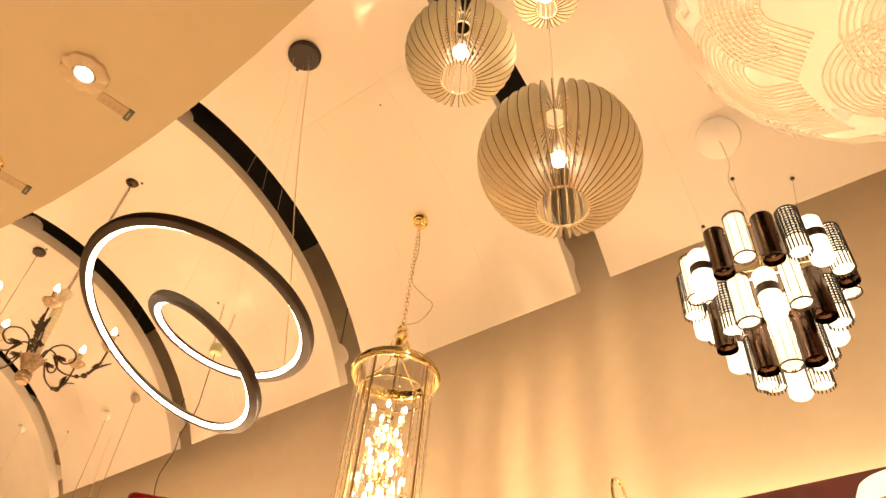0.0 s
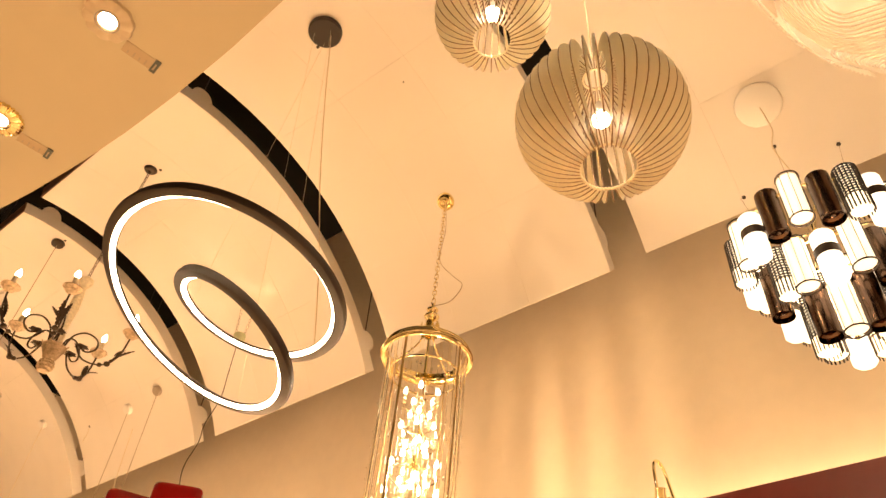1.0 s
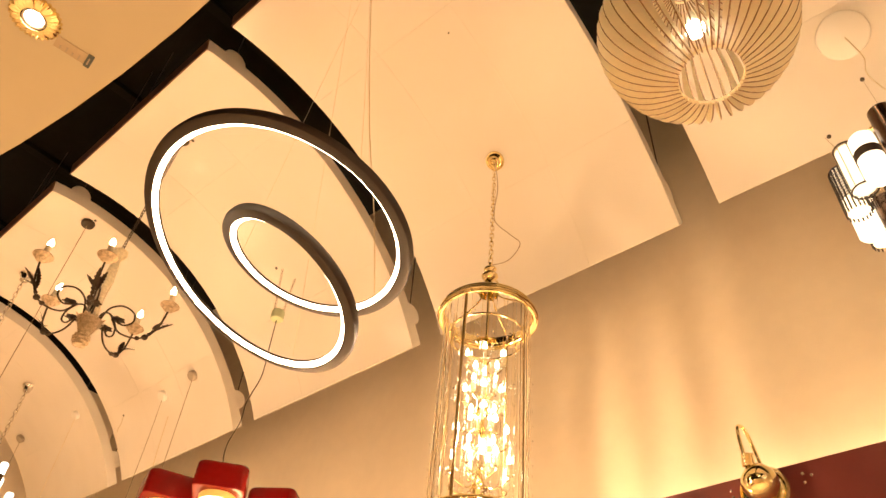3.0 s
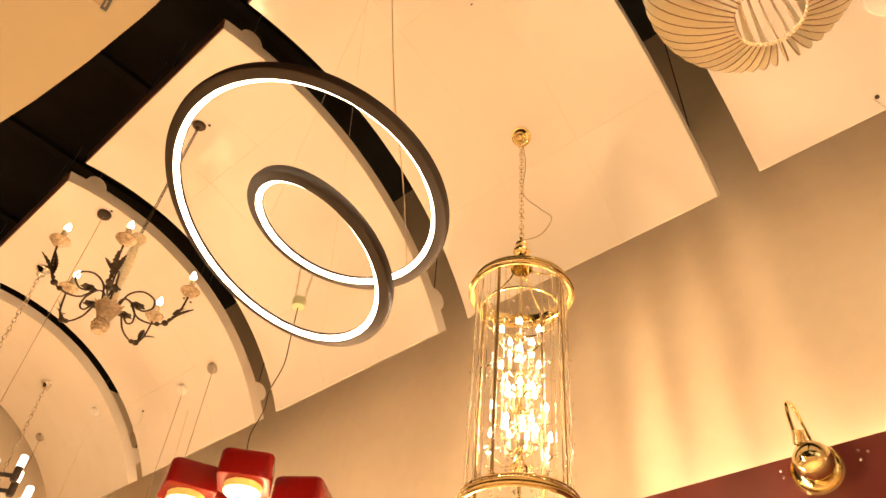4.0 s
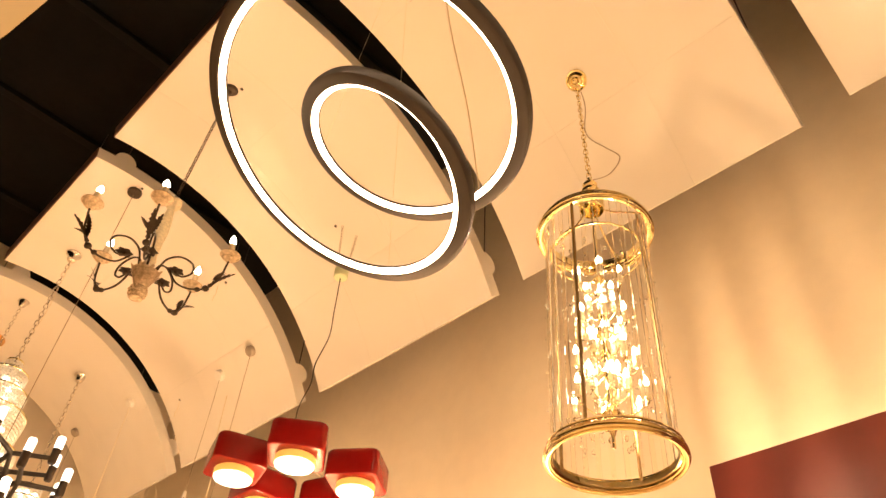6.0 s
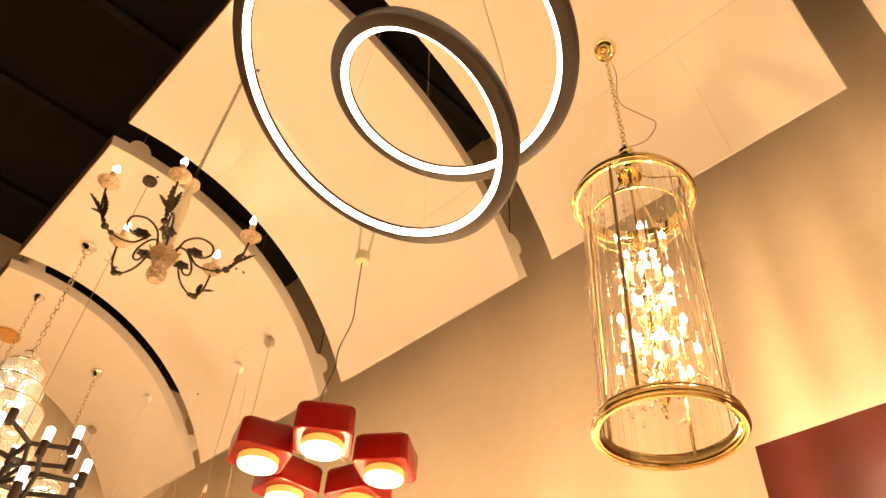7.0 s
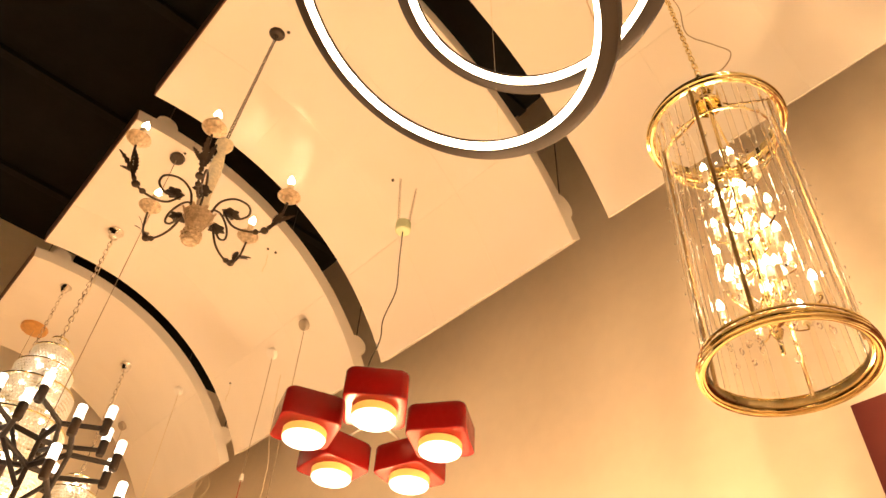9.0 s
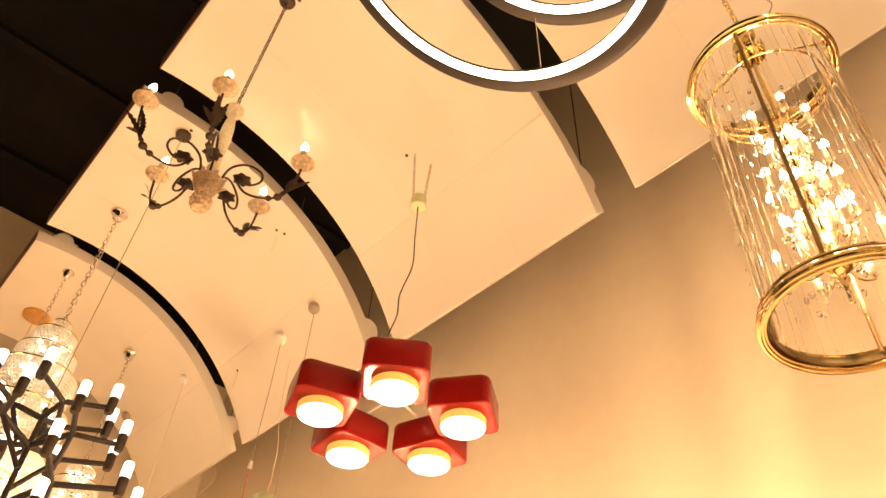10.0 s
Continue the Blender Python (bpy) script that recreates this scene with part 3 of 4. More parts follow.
# ---- brass lantern with glass rods and candle tiers ----
def candle_bulb(parent, m, s=1.0, mat=None):
    """A candle sleeve with a flame-shaped bulb."""
    o = part("candle_sleeve", lathe([(0, 0), (0.013 * s, 0), (0.012 * s, 0.055 * s), (0.006 * s, 0.058 * s), (0, 0.058 * s)], 12), M_PALEWOOD if mat is None else mat, parent)
    o.matrix_basis = m
    part("flame_bulb", lathe([(0.0, 0.056 * s), (0.008 * s, 0.060 * s), (0.0135 * s, 0.074 * s), (0.010 * s, 0.090 * s), (0.003 * s, 0.106 * s), (0, 0.110 * s)], 12), M_BULB, o, "lit flame-shaped bulb")
    return o


def leaf(bm, m, length, width):
    """A lobed iron leaf, bent along its length."""
    rows = []
    for i in range(15):
        t = i / 14
        w = width * (math.sin(math.pi * min(1, t * 0.93 + 0.07)) ** 0.7) * (0.75 + 0.6 * (i % 2)) * 0.5
        z = length * t
        y = 0.25 * length * t * t
        rows.append([bm.verts.new(m @ Vector((-w, y - 0.15 * w, z))), bm.verts.new(m @ Vector((0, y + 0.1 * w, z))), bm.verts.new(m @ Vector((w, y - 0.15 * w, z)))])
    for a, b in zip(rows, rows[1:]):
        for k in range(2):
            bm.faces.new((a[k], a[k + 1], b[k + 1], b[k]))
    r = bmesh.ops.solidify(bm, geom=list({f for v in sum(rows, []) for f in v.link_faces}), thickness=0.0015)
    return bm


def lantern(x, y):
    z1, z0, R = 3.932, 2.962, 0.200
    hang = Matrix.Translation((x, y, 4.0)) @ pose(0, 0, 0, -1.03, 1.09, 0) @ Matrix.Translation((0, 0, -4.0))
    lamp = thing("glass_rod_lantern", hang, "tall polished brass lantern with clear glass rods and lit candle tiers", "chandelier")
    def moulding(z, h, r, flare):
        prof = [(r - 0.014, z + h), (r - 0.006, z + h), (r + 0.002, z + h * 0.8), (r - 0.002, z + h * 0.62), (r + 0.008 * flare, z + h * 0.5), (r + 0.012 * flare, z + h * 0.36),
                (r + 0.004, z + h * 0.26), (r + 0.013 * flare, z + h * 0.14), (r + 0.008, z), (r - 0.002, z), (r - 0.004, z + h * 0.12), (r - 0.009, z + h * 0.14), (r - 0.010, z + h * 0.34), (r - 0.014, z + h * 0.4), (r - 0.014, z + h)]
        return lathe(prof, 72)
    part("top_ring", moulding(z1 - 0.03, 0.055, R + 0.012, 1), M_BRASS, lamp)
    part("bottom_ring", moulding(z0 - 0.025, 0.043, R + 0.008, 0.8), M_WARMBRASS, lamp, "amber brass ring with thin bright rims")
    for zz, rr in ((z0 - 0.024, R + 0.014), (z0 - 0.016, R + 0.019), (z0 - 0.004, R + 0.0175), (z0 + 0.018, R + 0.01), (z1 - 0.03, R + 0.021), (z1 - 0.016, R + 0.027), (z1 - 0.002, R + 0.022), (z1 + 0.018, R + 0.012)):
        part("thin_rim", tube([(rr * math.cos(2 * math.pi * k / 72), rr * math.sin(2 * math.pi * k / 72), zz) for k in range(72)], 0.0038, 8, True), M_BRASS, lamp)
    # added band whose dark colour paints in the ring's inner reflections
    for zz, hh, rr in ((z0 - 0.012, 0.022, R - 0.0075),):
        part("reflection_band", lathe([(rr, zz), (rr - 0.003, zz + 0.002), (rr - 0.0015, zz + hh * 0.5), (rr - 0.003, zz + hh - 0.002), (rr, zz + hh), (rr, zz)], 72), M_REFLBRASS, lamp, "darker brass band inside the ring, coloured as its dark reflection")
    part("inner_hoop", lathe([(R - 0.03, z1 - 0.122), (R - 0.026, z1 - 0.122), (R - 0.026, z1 - 0.114), (R - 0.03, z1 - 0.114), (R - 0.03, z1 - 0.122)], 60), M_BRASS, lamp)
    # glass rods, each a slim bevelled bar
    b = box(-0.009, 0.009, -0.003, 0.003, z0 + 0.01, z1 - 0.015, bevel=0.0024)
    first = part("glass_rod", b, M_CRYSTAL, lamp, smooth=False)
    n = 26
    for k in range(n):
        o = first if k == 0 else new("glass_rod", first.data)
        o.parent = lamp
        a = 360 * k / n
        o.matrix_basis = pose((R - 0.006) * math.cos(radians(a)), (R - 0.006) * math.sin(radians(a)), 0, 0, 0, a + 90)
    for a in (-82, 8, 98, 188):
        a = radians(a)
        c, q = math.cos(a), math.sin(a)
        part("upright_bar", tube([((R - 0.014) * c, (R - 0.014) * q, z0), ((R - 0.014) * c, (R - 0.014) * q, z1)], 0.006, 8), M_GILT, lamp)
        # slim bars that rise from the ring to the crown
        part("top_arm", tube(smooth_path([((R - 0.006) * c, (R - 0.006) * q, z1 + 0.008), (R * 0.7 * c, R * 0.7 * q, z1 + 0.04), (0.07 * c, 0.07 * q, z1 + 0.085), (0.03 * c, 0.03 * q, z1 + 0.135)]), 0.0042, 8), M_BRASS, lamp)
    part("crown", lathe([(0.046, 4.058), (0.05, 4.064), (0.047, 4.075), (0.036, 4.1), (0.022, 4.12), (0.013, 4.13), (0.0, 4.132)], 40), M_BRASS, lamp, "domed polished brass crown")
    for k in range(6):
        b = bmesh.new()
        leaf(b, pose(0.04 * math.cos(radians(60 * k)), 0.04 * math.sin(radians(60 * k)), 4.07, 0, 0, 60 * k + 90) @ pose(0, 0, 0, 20, 0, 0), 0.055, 0.032)
        part("crown_leaf", b, M_BRASS, lamp)
    part("finial", lathe([(0, 4.125), (0.011, 4.13), (0.01, 4.14), (0.022, 4.15), (0.036, 4.163), (0.04, 4.172), (0.036, 4.18), (0.02, 4.188), (0.014, 4.195), (0.026, 4.205), (0.031, 4.216), (0.025, 4.227), (0.01, 4.235), (0.008, 4.245), (0.011, 4.255), (0.0, 4.268)], 32), M_BRASS, lamp)
    part("stem", lathe([(0, 2.985), (0.006, 2.99), (0.006, 3.03), (0.012, 3.045), (0.018, 3.06), (0.007, 3.072), (0.03, 3.09), (0.034, 3.105), (0.016, 3.13), (0.009, 3.16), (0.009, 3.40), (0.03, 3.42), (0.034, 3.44), (0.009, 3.46), (0.008, 3.66), (0.024, 3.68), (0.008, 3.70), (0.007, 4.10), (0, 4.10)], 20), M_BRASS, lamp)
    for zt, rt, count, ph in ((3.12, 0.125, 6, 0.2), (3.18, 0.06, 5, 0.5), (3.28, 0.10, 6, 0.7), (3.36, 0.05, 5, 0.3), (3.44, 0.085, 6, 0.1), (3.52, 0.045, 4, 0.6), (3.63, 0.08, 5, 0.3)):
        for k in range(count):
            a = 2 * math.pi * k / count + ph
            c, s = math.cos(a), math.sin(a)
            part("arm", tube(smooth_path([(0.01 * c, 0.01 * s, zt), (rt * 0.5 * c, rt * 0.5 * s, zt - 0.03), (rt * c, rt * s, zt - 0.004), (rt * c, rt * s, zt + 0.012)], 5), 0.0026, 6), M_BRASS, lamp)
            part("drip_pan", lathe([(0, zt + 0.008), (0.02, zt + 0.016), (0.022, zt + 0.02), (0.008, zt + 0.014), (0, zt + 0.014)], 14, m=pose(rt * c, rt * s, 0)), M_CRYSTAL, lamp, "cut-glass drip pan")
            candle_bulb(lamp, pose(rt * c, rt * s, zt + 0.014), 0.8, M_IVORY)
    # crystal drops hung in strings under the top ring and round the tiers
    rng = random.Random(3)
    bead = bmesh.new()
    bmesh.ops.create_icosphere(bead, subdivisions=1, radius=0.007)
    for v in bead.verts:
        v.co.z *= 1.7
    me = part("crystal_drop", bead, M_SPARK, lamp, smooth=False)
    me.matrix_basis = pose(0, 0, 3.0)
    # beaded strings outside the rods, then loose drops round the tiers
    for q in range(13):
        a = 2 * math.pi * (q + 0.5) / 13
        for k in range(9):
            o = new("crystal_drop", me.data)
            o.parent = lamp
            o.matrix_basis = pose((R + 0.004) * math.cos(a), (R + 0.004) * math.sin(a), z0 + 0.05 + 0.072 * k + rng.uniform(-0.03, 0.03), 0, 0, rng.uniform(0, 360)) @ Matrix.Scale(0.45, 4)
    for k in range(150):
        o = new("crystal_drop", me.data)
        o.parent = lamp
        a = rng.uniform(0, 2 * math.pi)
        r = rng.choice((0.05, 0.08, 0.1, 0.13, 0.16))
        o.matrix_basis = pose(r * math.cos(a), r * math.sin(a), rng.choice((3.02, 3.05, 3.10, 3.20, 3.30, 3.40, 3.50, 3.57, 3.84, 3.88)) + rng.uniform(-0.04, 0.04), rng.uniform(-8, 8), rng.uniform(-8, 8), rng.uniform(0, 360))
    top = hang.inverted() @ Vector((-2.196, 2.20, 5.153))
    part("ceiling_rose", lathe([(0, 0.02), (0.056, 0.015), (0.058, 0.0), (0.055, -0.008), (0.047, -0.007), (0.045, -0.014), (0.038, -0.017), (0.033, -0.013), (0.03, -0.024), (0.022, -0.03), (0.017, -0.026), (0.014, -0.036), (0.008, -0.046), (0, -0.048)], 36, m=Matrix.Translation(top) @ pose(0, 0, 0, -36, 0, 0)), M_BRASS, lamp)
    part("chain", chain(top + Vector((0, 0, -0.03)), (0, 0, 4.262), 0.042, 0.0024, 0.02), M_BRASS, lamp)
    part("flex", tube(smooth_path([top, (-0.01, 0.04, 4.85), (0.0, 0.01, 4.58), (0.07, 0.05, 4.46), (0.11, 0.09, 4.40), (0.07, 0.05, 4.28), (0.0, 0.0, 4.245)]), 0.0024, 6), M_CABLE, lamp)


M_IVORY = material("ivory_sleeve", (0.85, 0.78, 0.6), 0.5)
lantern(-2.15, 2.105)


# ---- carved five-arm candle chandelier ----
def candle_chandelier(x, y):
    hang = Matrix.Translation((x, y, 4.568)) @ pose(0, 0, 0, 2.2, 3.2, 0) @ Matrix.Diagonal((1.0, 1.0, 0.85, 1)) @ Matrix.Translation((0, 0, -4.70))
    lamp = thing("candle_chandelier", hang, "carved limed-wood and dark iron chandelier with five lit candles", "chandelier")
    part("body", lathe([(0, 3.945), (0.022, 3.95), (0.036, 3.975), (0.040, 3.995), (0.034, 4.02), (0.027, 4.032), (0.034, 4.045), (0.043, 4.07), (0.053, 4.105), (0.064, 4.135), (0.055, 4.142), (0.035, 4.147), (0, 4.148)], 32), M_WOODCARVE, lamp, "carved limed-wood urn body")
    b = bmesh.new()
    for row in range(4):
        for k in range(14):
            a = 2 * math.pi * (k + 0.5 * (row % 2)) / 14
            rr, zz = ((0.026, 3.956), (0.036, 3.976), (0.039, 3.997), (0.034, 4.017))[row]
            bmesh.ops.create_icosphere(b, subdivisions=1, radius=0.0085, matrix=Matrix.Translation((rr * math.cos(a), rr * math.sin(a), zz)))
    part("pine_scales", b, M_WOODCARVE, lamp)
    for k in range(8):
        b = bmesh.new()
        a = 360 * k / 8
        leaf(b, pose(0.038 * math.cos(radians(a)), 0.038 * math.sin(radians(a)), 4.05, 0, 0, a - 90) @ pose(0, 0, 0, -10, 0, 0), 0.1, 0.036)
        part("carved_leaf", b, M_WOODCARVE, lamp)
    part("stem", lathe([(0, 4.14), (0.03, 4.145), (0.024, 4.17), (0.029, 4.185), (0.024, 4.20), (0.029, 4.215), (0.022, 4.24), (0.024, 4.34), (0.03, 4.44), (0.026, 4.53), (0.018, 4.60), (0.024, 4.615), (0.033, 4.63), (0.042, 4.655), (0.04, 4.675), (0.024, 4.685), (0.01, 4.70), (0, 4.70)], 24), M_PALEWOOD, lamp, "pale carved turned wooden stem")
    for az in (-84, -25, 56, 121, 202):
        turn = pose(0, 0, 0, 0, 0, az)
        T = lambda r, z, s=0.0: turn @ Vector((r, s, z))
        arm = part("arm", tube(smooth_path([T(0.045, 4.15), T(0.07, 4.24), T(0.13, 4.275), T(0.195, 4.24), T(0.207, 4.178), T(0.168, 4.142), T(0.128, 4.16)], 7), 0.0052, 8), M_BRONZE, lamp)
        part("lower_arm", tube(smooth_path([T(0.10, 4.175), T(0.15, 4.095), T(0.22, 4.07), T(0.29, 4.09), T(0.335, 4.17), T(0.352, 4.27), T(0.355, 4.315)], 7), 0.0052, 8), M_BRONZE, lamp)
        b = bmesh.new()
        bmesh.ops.create_icosphere(b, subdivisions=2, radius=0.009, matrix=Matrix.Translation(T(0.13, 4.165)))
        rosette = part("rosette", b, M_BRONZE, lamp)
        for q in range(6):
            b = bmesh.new()
            leaf(b, turn @ pose(0.13, 0, 4.165, 0, 0, 60 * q) @ pose(0, 0, 0, -68, 0, 0), 0.042, 0.034)
            part("petal", b, M_BRONZE, rosette)
        for r, z, sz in ((0.255, 4.074, 0.014), (0.29, 4.09, 0.018), (0.305, 4.115, 0.011)):
            b = bmesh.new()
            bmesh.ops.create_icosphere(b, subdivisions=2, radius=sz, matrix=Matrix.Translation(T(r, z)))
            part("iron_berry", b, M_BRONZE, lamp)
        b = bmesh.new()
        leaf(b, turn @ pose(0.30, 0, 4.11, 0, 0, -90) @ pose(0, 0, 0, -30, 0, 0), 0.15, 0.03)
        leaf(b, turn @ pose(0.315, 0.008, 4.13, 0, 0, -60) @ pose(0, 0, 0, -10, 0, 0), 0.12, 0.026)
        leaf(b, turn @ pose(0.315, -0.008, 4.15, 0, 0, -130) @ pose(0, 0, 0, -50, 0, 0), 0.07, 0.022)
        part("iron_leaves", b, M_BRONZE, lamp)
        cup = part("candle_cup", lathe([(0, 4.298), (0.014, 4.301), (0.026, 4.312), (0.034, 4.322), (0.03, 4.327), (0.044, 4.334), (0.052, 4.344), (0.051, 4.35), (0.036, 4.353), (0.024, 4.356), (0.024, 4.366), (0, 4.366)], 22, m=turn @ pose(0.355, 0, 0)), M_WOODCARVE, lamp, "turned limed-wood candle cup")
        candle_bulb(lamp, turn @ pose(0.355, 0, 4.356, 4, -4, 0), 1.22, M_PALEWOOD)
    top = hang.inverted() @ Vector((-3.933, 1.081, 5.559))
    part("ceiling_rose", lathe([(0, 0.015), (0.044, 0.012), (0.046, 0.0), (0.036, -0.018), (0.014, -0.026), (0.008, -0.045), (0, -0.045)], 28, m=Matrix.Translation(top)), M_BRONZE, lamp)
    part("chain", chain(top + Vector((0, 0, -0.04)), (0, 0, 4.695), 0.036, 0.0021, 0.017), M_BRONZE, lamp)


candle_chandelier(-3.955, 1.05)


# ---- red five-box pendant ----
def rounded_square(half, r, n=6):
    out = []
    for q in range(4):
        cx, cy = (half - r) * (1, -1, -1, 1)[q], (half - r) * (1, 1, -1, -1)[q]
        for k in range(n + 1):
            a = math.pi / 2 * q + math.pi / 2 * k / n
            out.append((cx + r * math.cos(a), cy + r * math.sin(a)))
    return out


def loft(sections):
    bm = bmesh.new()
    rings = [[bm.verts.new((px, py, z)) for px, py in sec] for z, sec in sections]
    m = len(rings[0])
    for a, b in zip(rings, rings[1:]):
        for k in range(m):
            bm.faces.new((a[k], a[(k + 1) % m], b[(k + 1) % m], b[k]))
    return bm, rings


def red_pendant(x, y, z):
    lamp = thing("red_box_pendant", (x, y, z), "glossy red five-box pendant with round opal diffusers, lit", "pendant lamp")
    for k in range(5):
        az = -37 + 72 * k
        m = pose(0.30 * math.cos(radians(az)), 0.30 * math.sin(radians(az)), 0, 0, 0, az)
        S = lambda h, r: rounded_square(h, r)
        bm, rings = loft([(-0.082, S(0.098, 0.03)), (-0.083, S(0.116, 0.032)), (-0.0825, S(0.123, 0.034)), (-0.080, S(0.127, 0.036)), (-0.074, S(0.1285, 0.036)), (0.032, S(0.1285, 0.036)), (0.043, S(0.124, 0.036)), (0.05, S(0.116, 0.032))])
        bm.faces.new(rings[-1])
        bm.faces.new(rings[0][::-1])
        bmesh.ops.recalc_face_normals(bm, faces=bm.faces)
        shade = part("red_shade", bm, M_RED, lamp, "glossy red lacquered rounded box shade")
        shade.matrix_basis = m
        part("amber_rim", lathe([(0.086, -0.080), (0.0925, -0.084), (0.0925, -0.112), (0.0915, -0.116), (0.088, -0.117)], 48), M_AMBER, shade, "amber glowing edge of the diffuser")
        part("diffuser", lathe([(0.0895, -0.1165), (0.086, -0.124), (0.055, -0.128), (0, -0.130)], 48), M_DIFF, shade, "white glowing opal diffuser")
        part("arm", tube([(0, 0, 0.056), (0.30 * math.cos(radians(az)), 0.30 * math.sin(radians(az)), 0.056)], 0.006, 8), M_WHITEMETAL, lamp)
    part("hub", lathe([(0, 0.03), (0.04, 0.03), (0.045, 0.05), (0.04, 0.085), (0.012, 0.1), (0.01, 0.13), (0, 0.13)], 24), M_WHITEMETAL, lamp)
    part("flex", tube(smooth_path([(-0.04, 0.05, 1.30), (-0.045, 0.055, 1.05), (-0.03, 0.045, 0.85), (-0.06, 0.01, 0.66), (-0.05, 0.0, 0.52), (-0.075, -0.03, 0.36), (-0.05, -0.03, 0.22), (0, 0, 0.12)]), 0.0032, 6), M_DARKCABLE, lamp)
    box_at = Vector((-0.04, 0.05, 1.34))
    part("junction_box", lathe([(0, 0.036), (0.04, 0.034), (0.044, 0.026), (0.044, -0.03), (0.038, -0.036), (0, -0.038)], 28, m=Matrix.Translation(box_at)), M_GREEN, lamp, "pale green round junction box")
    for dx, dy in ((-0.026, -0.018), (0.026, 0.018)):
        yy = y + 0.05 + dy * 2.4
        part("chain", chain(box_at + Vector((dx, dy, 0.03)), (box_at.x + dx, box_at.y + dy * 2.4, arch_z(yy) - z - 0.004), 0.03, 0.0024, 0.016), M_CHROME, lamp)


red_pendant(-3.95, 2.108, 3.468)


# ---- branching bronze chandelier ----
M_TUBEWHITE = glowing("white_candle_tube", (1.0, 0.90, 0.76), 4.0)


def branch_chandelier(x, y):
    lamp = thing("branch_chandelier", (x, y, 0), "branching dark bronze chandelier with white tube candles, lit", "chandelier")
    part("stem", tube([(0, 0, 2.66), (0, 0, 3.52)], 0.012, 12), M_BRONZE, lamp)
    part("flex", tube([(0, 0, 3.52), (0.0, 0.018, 5.55)], 0.0024, 6), M_CABLE, lamp)
    part("ceiling_rose", lathe([(0, 0.01), (0.046, 0.008), (0.05, -0.004), (0.046, -0.022), (0.02, -0.03), (0, -0.03)], 32, m=Matrix.Translation((0, 0.018, 5.552))), M_BRONZE, lamp)
    for z, r1, r2, count, ph in ((3.49, 0.14, 0.287, 3, 11), (3.356, 0.20, 0.36, 4, 34), (3.09, 0.28, 0.494, 5, 20), (2.84, 0.32, 0.549, 6, 79), (2.63, 0.22, 0.416, 5, -21)):
        for k in range(count):
            a0 = ph + 360 * k / count
            P = lambda r, a, zz: Vector((r * math.cos(radians(a)), r * math.sin(radians(a)), zz))
            node = P(r1, a0, z + 0.02)
            part("arm", tube([(0, 0, z - 0.02), node], [0.0145, 0.013], 8), M_DARKMETAL, lamp)
            for s in (-1, 1):
                tip = P(r2, a0 + s * 0.30 * 360 / count, z + 0.045)
                br = part("branch", tube([node, node.lerp(tip, 0.94), tip], [0.013, 0.012, 0.012], 8), M_DARKMETAL, lamp)
                part("cup", lathe([(0, -0.03), (0.017, -0.03), (0.021, -0.02), (0.021, 0.05), (0.0, 0.052)], 16, m=Matrix.Translation(tip)), M_BRONZE, br)
                part("candle_tube", lathe([(0.0, 0.05), (0.021, 0.051), (0.021, 0.113), (0.017, 0.119), (0, 0.12)], 16, m=Matrix.Translation(tip)), M_TUBEWHITE, br, "white glowing candle tube")
            # slanting bar to the next tier down
            part("brace", tube([node, P(r1 * 0.6, a0 + 180 / count, z - 0.17)], 0.011, 8), M_DARKMETAL, lamp)


branch_chandelier(-5.172, 1.085)


# ---- crystal towers ----
M_BEAD = glass("cut_crystal", (0.97, 0.94, 0.88), 0.3, 1.4)
M_BEAD.node_tree.nodes["Principled BSDF"].inputs["Transmission Weight"].default_value = 0.6
M_CORE = glowing("warm_core", (1.0, 0.86, 0.62), 12.0)


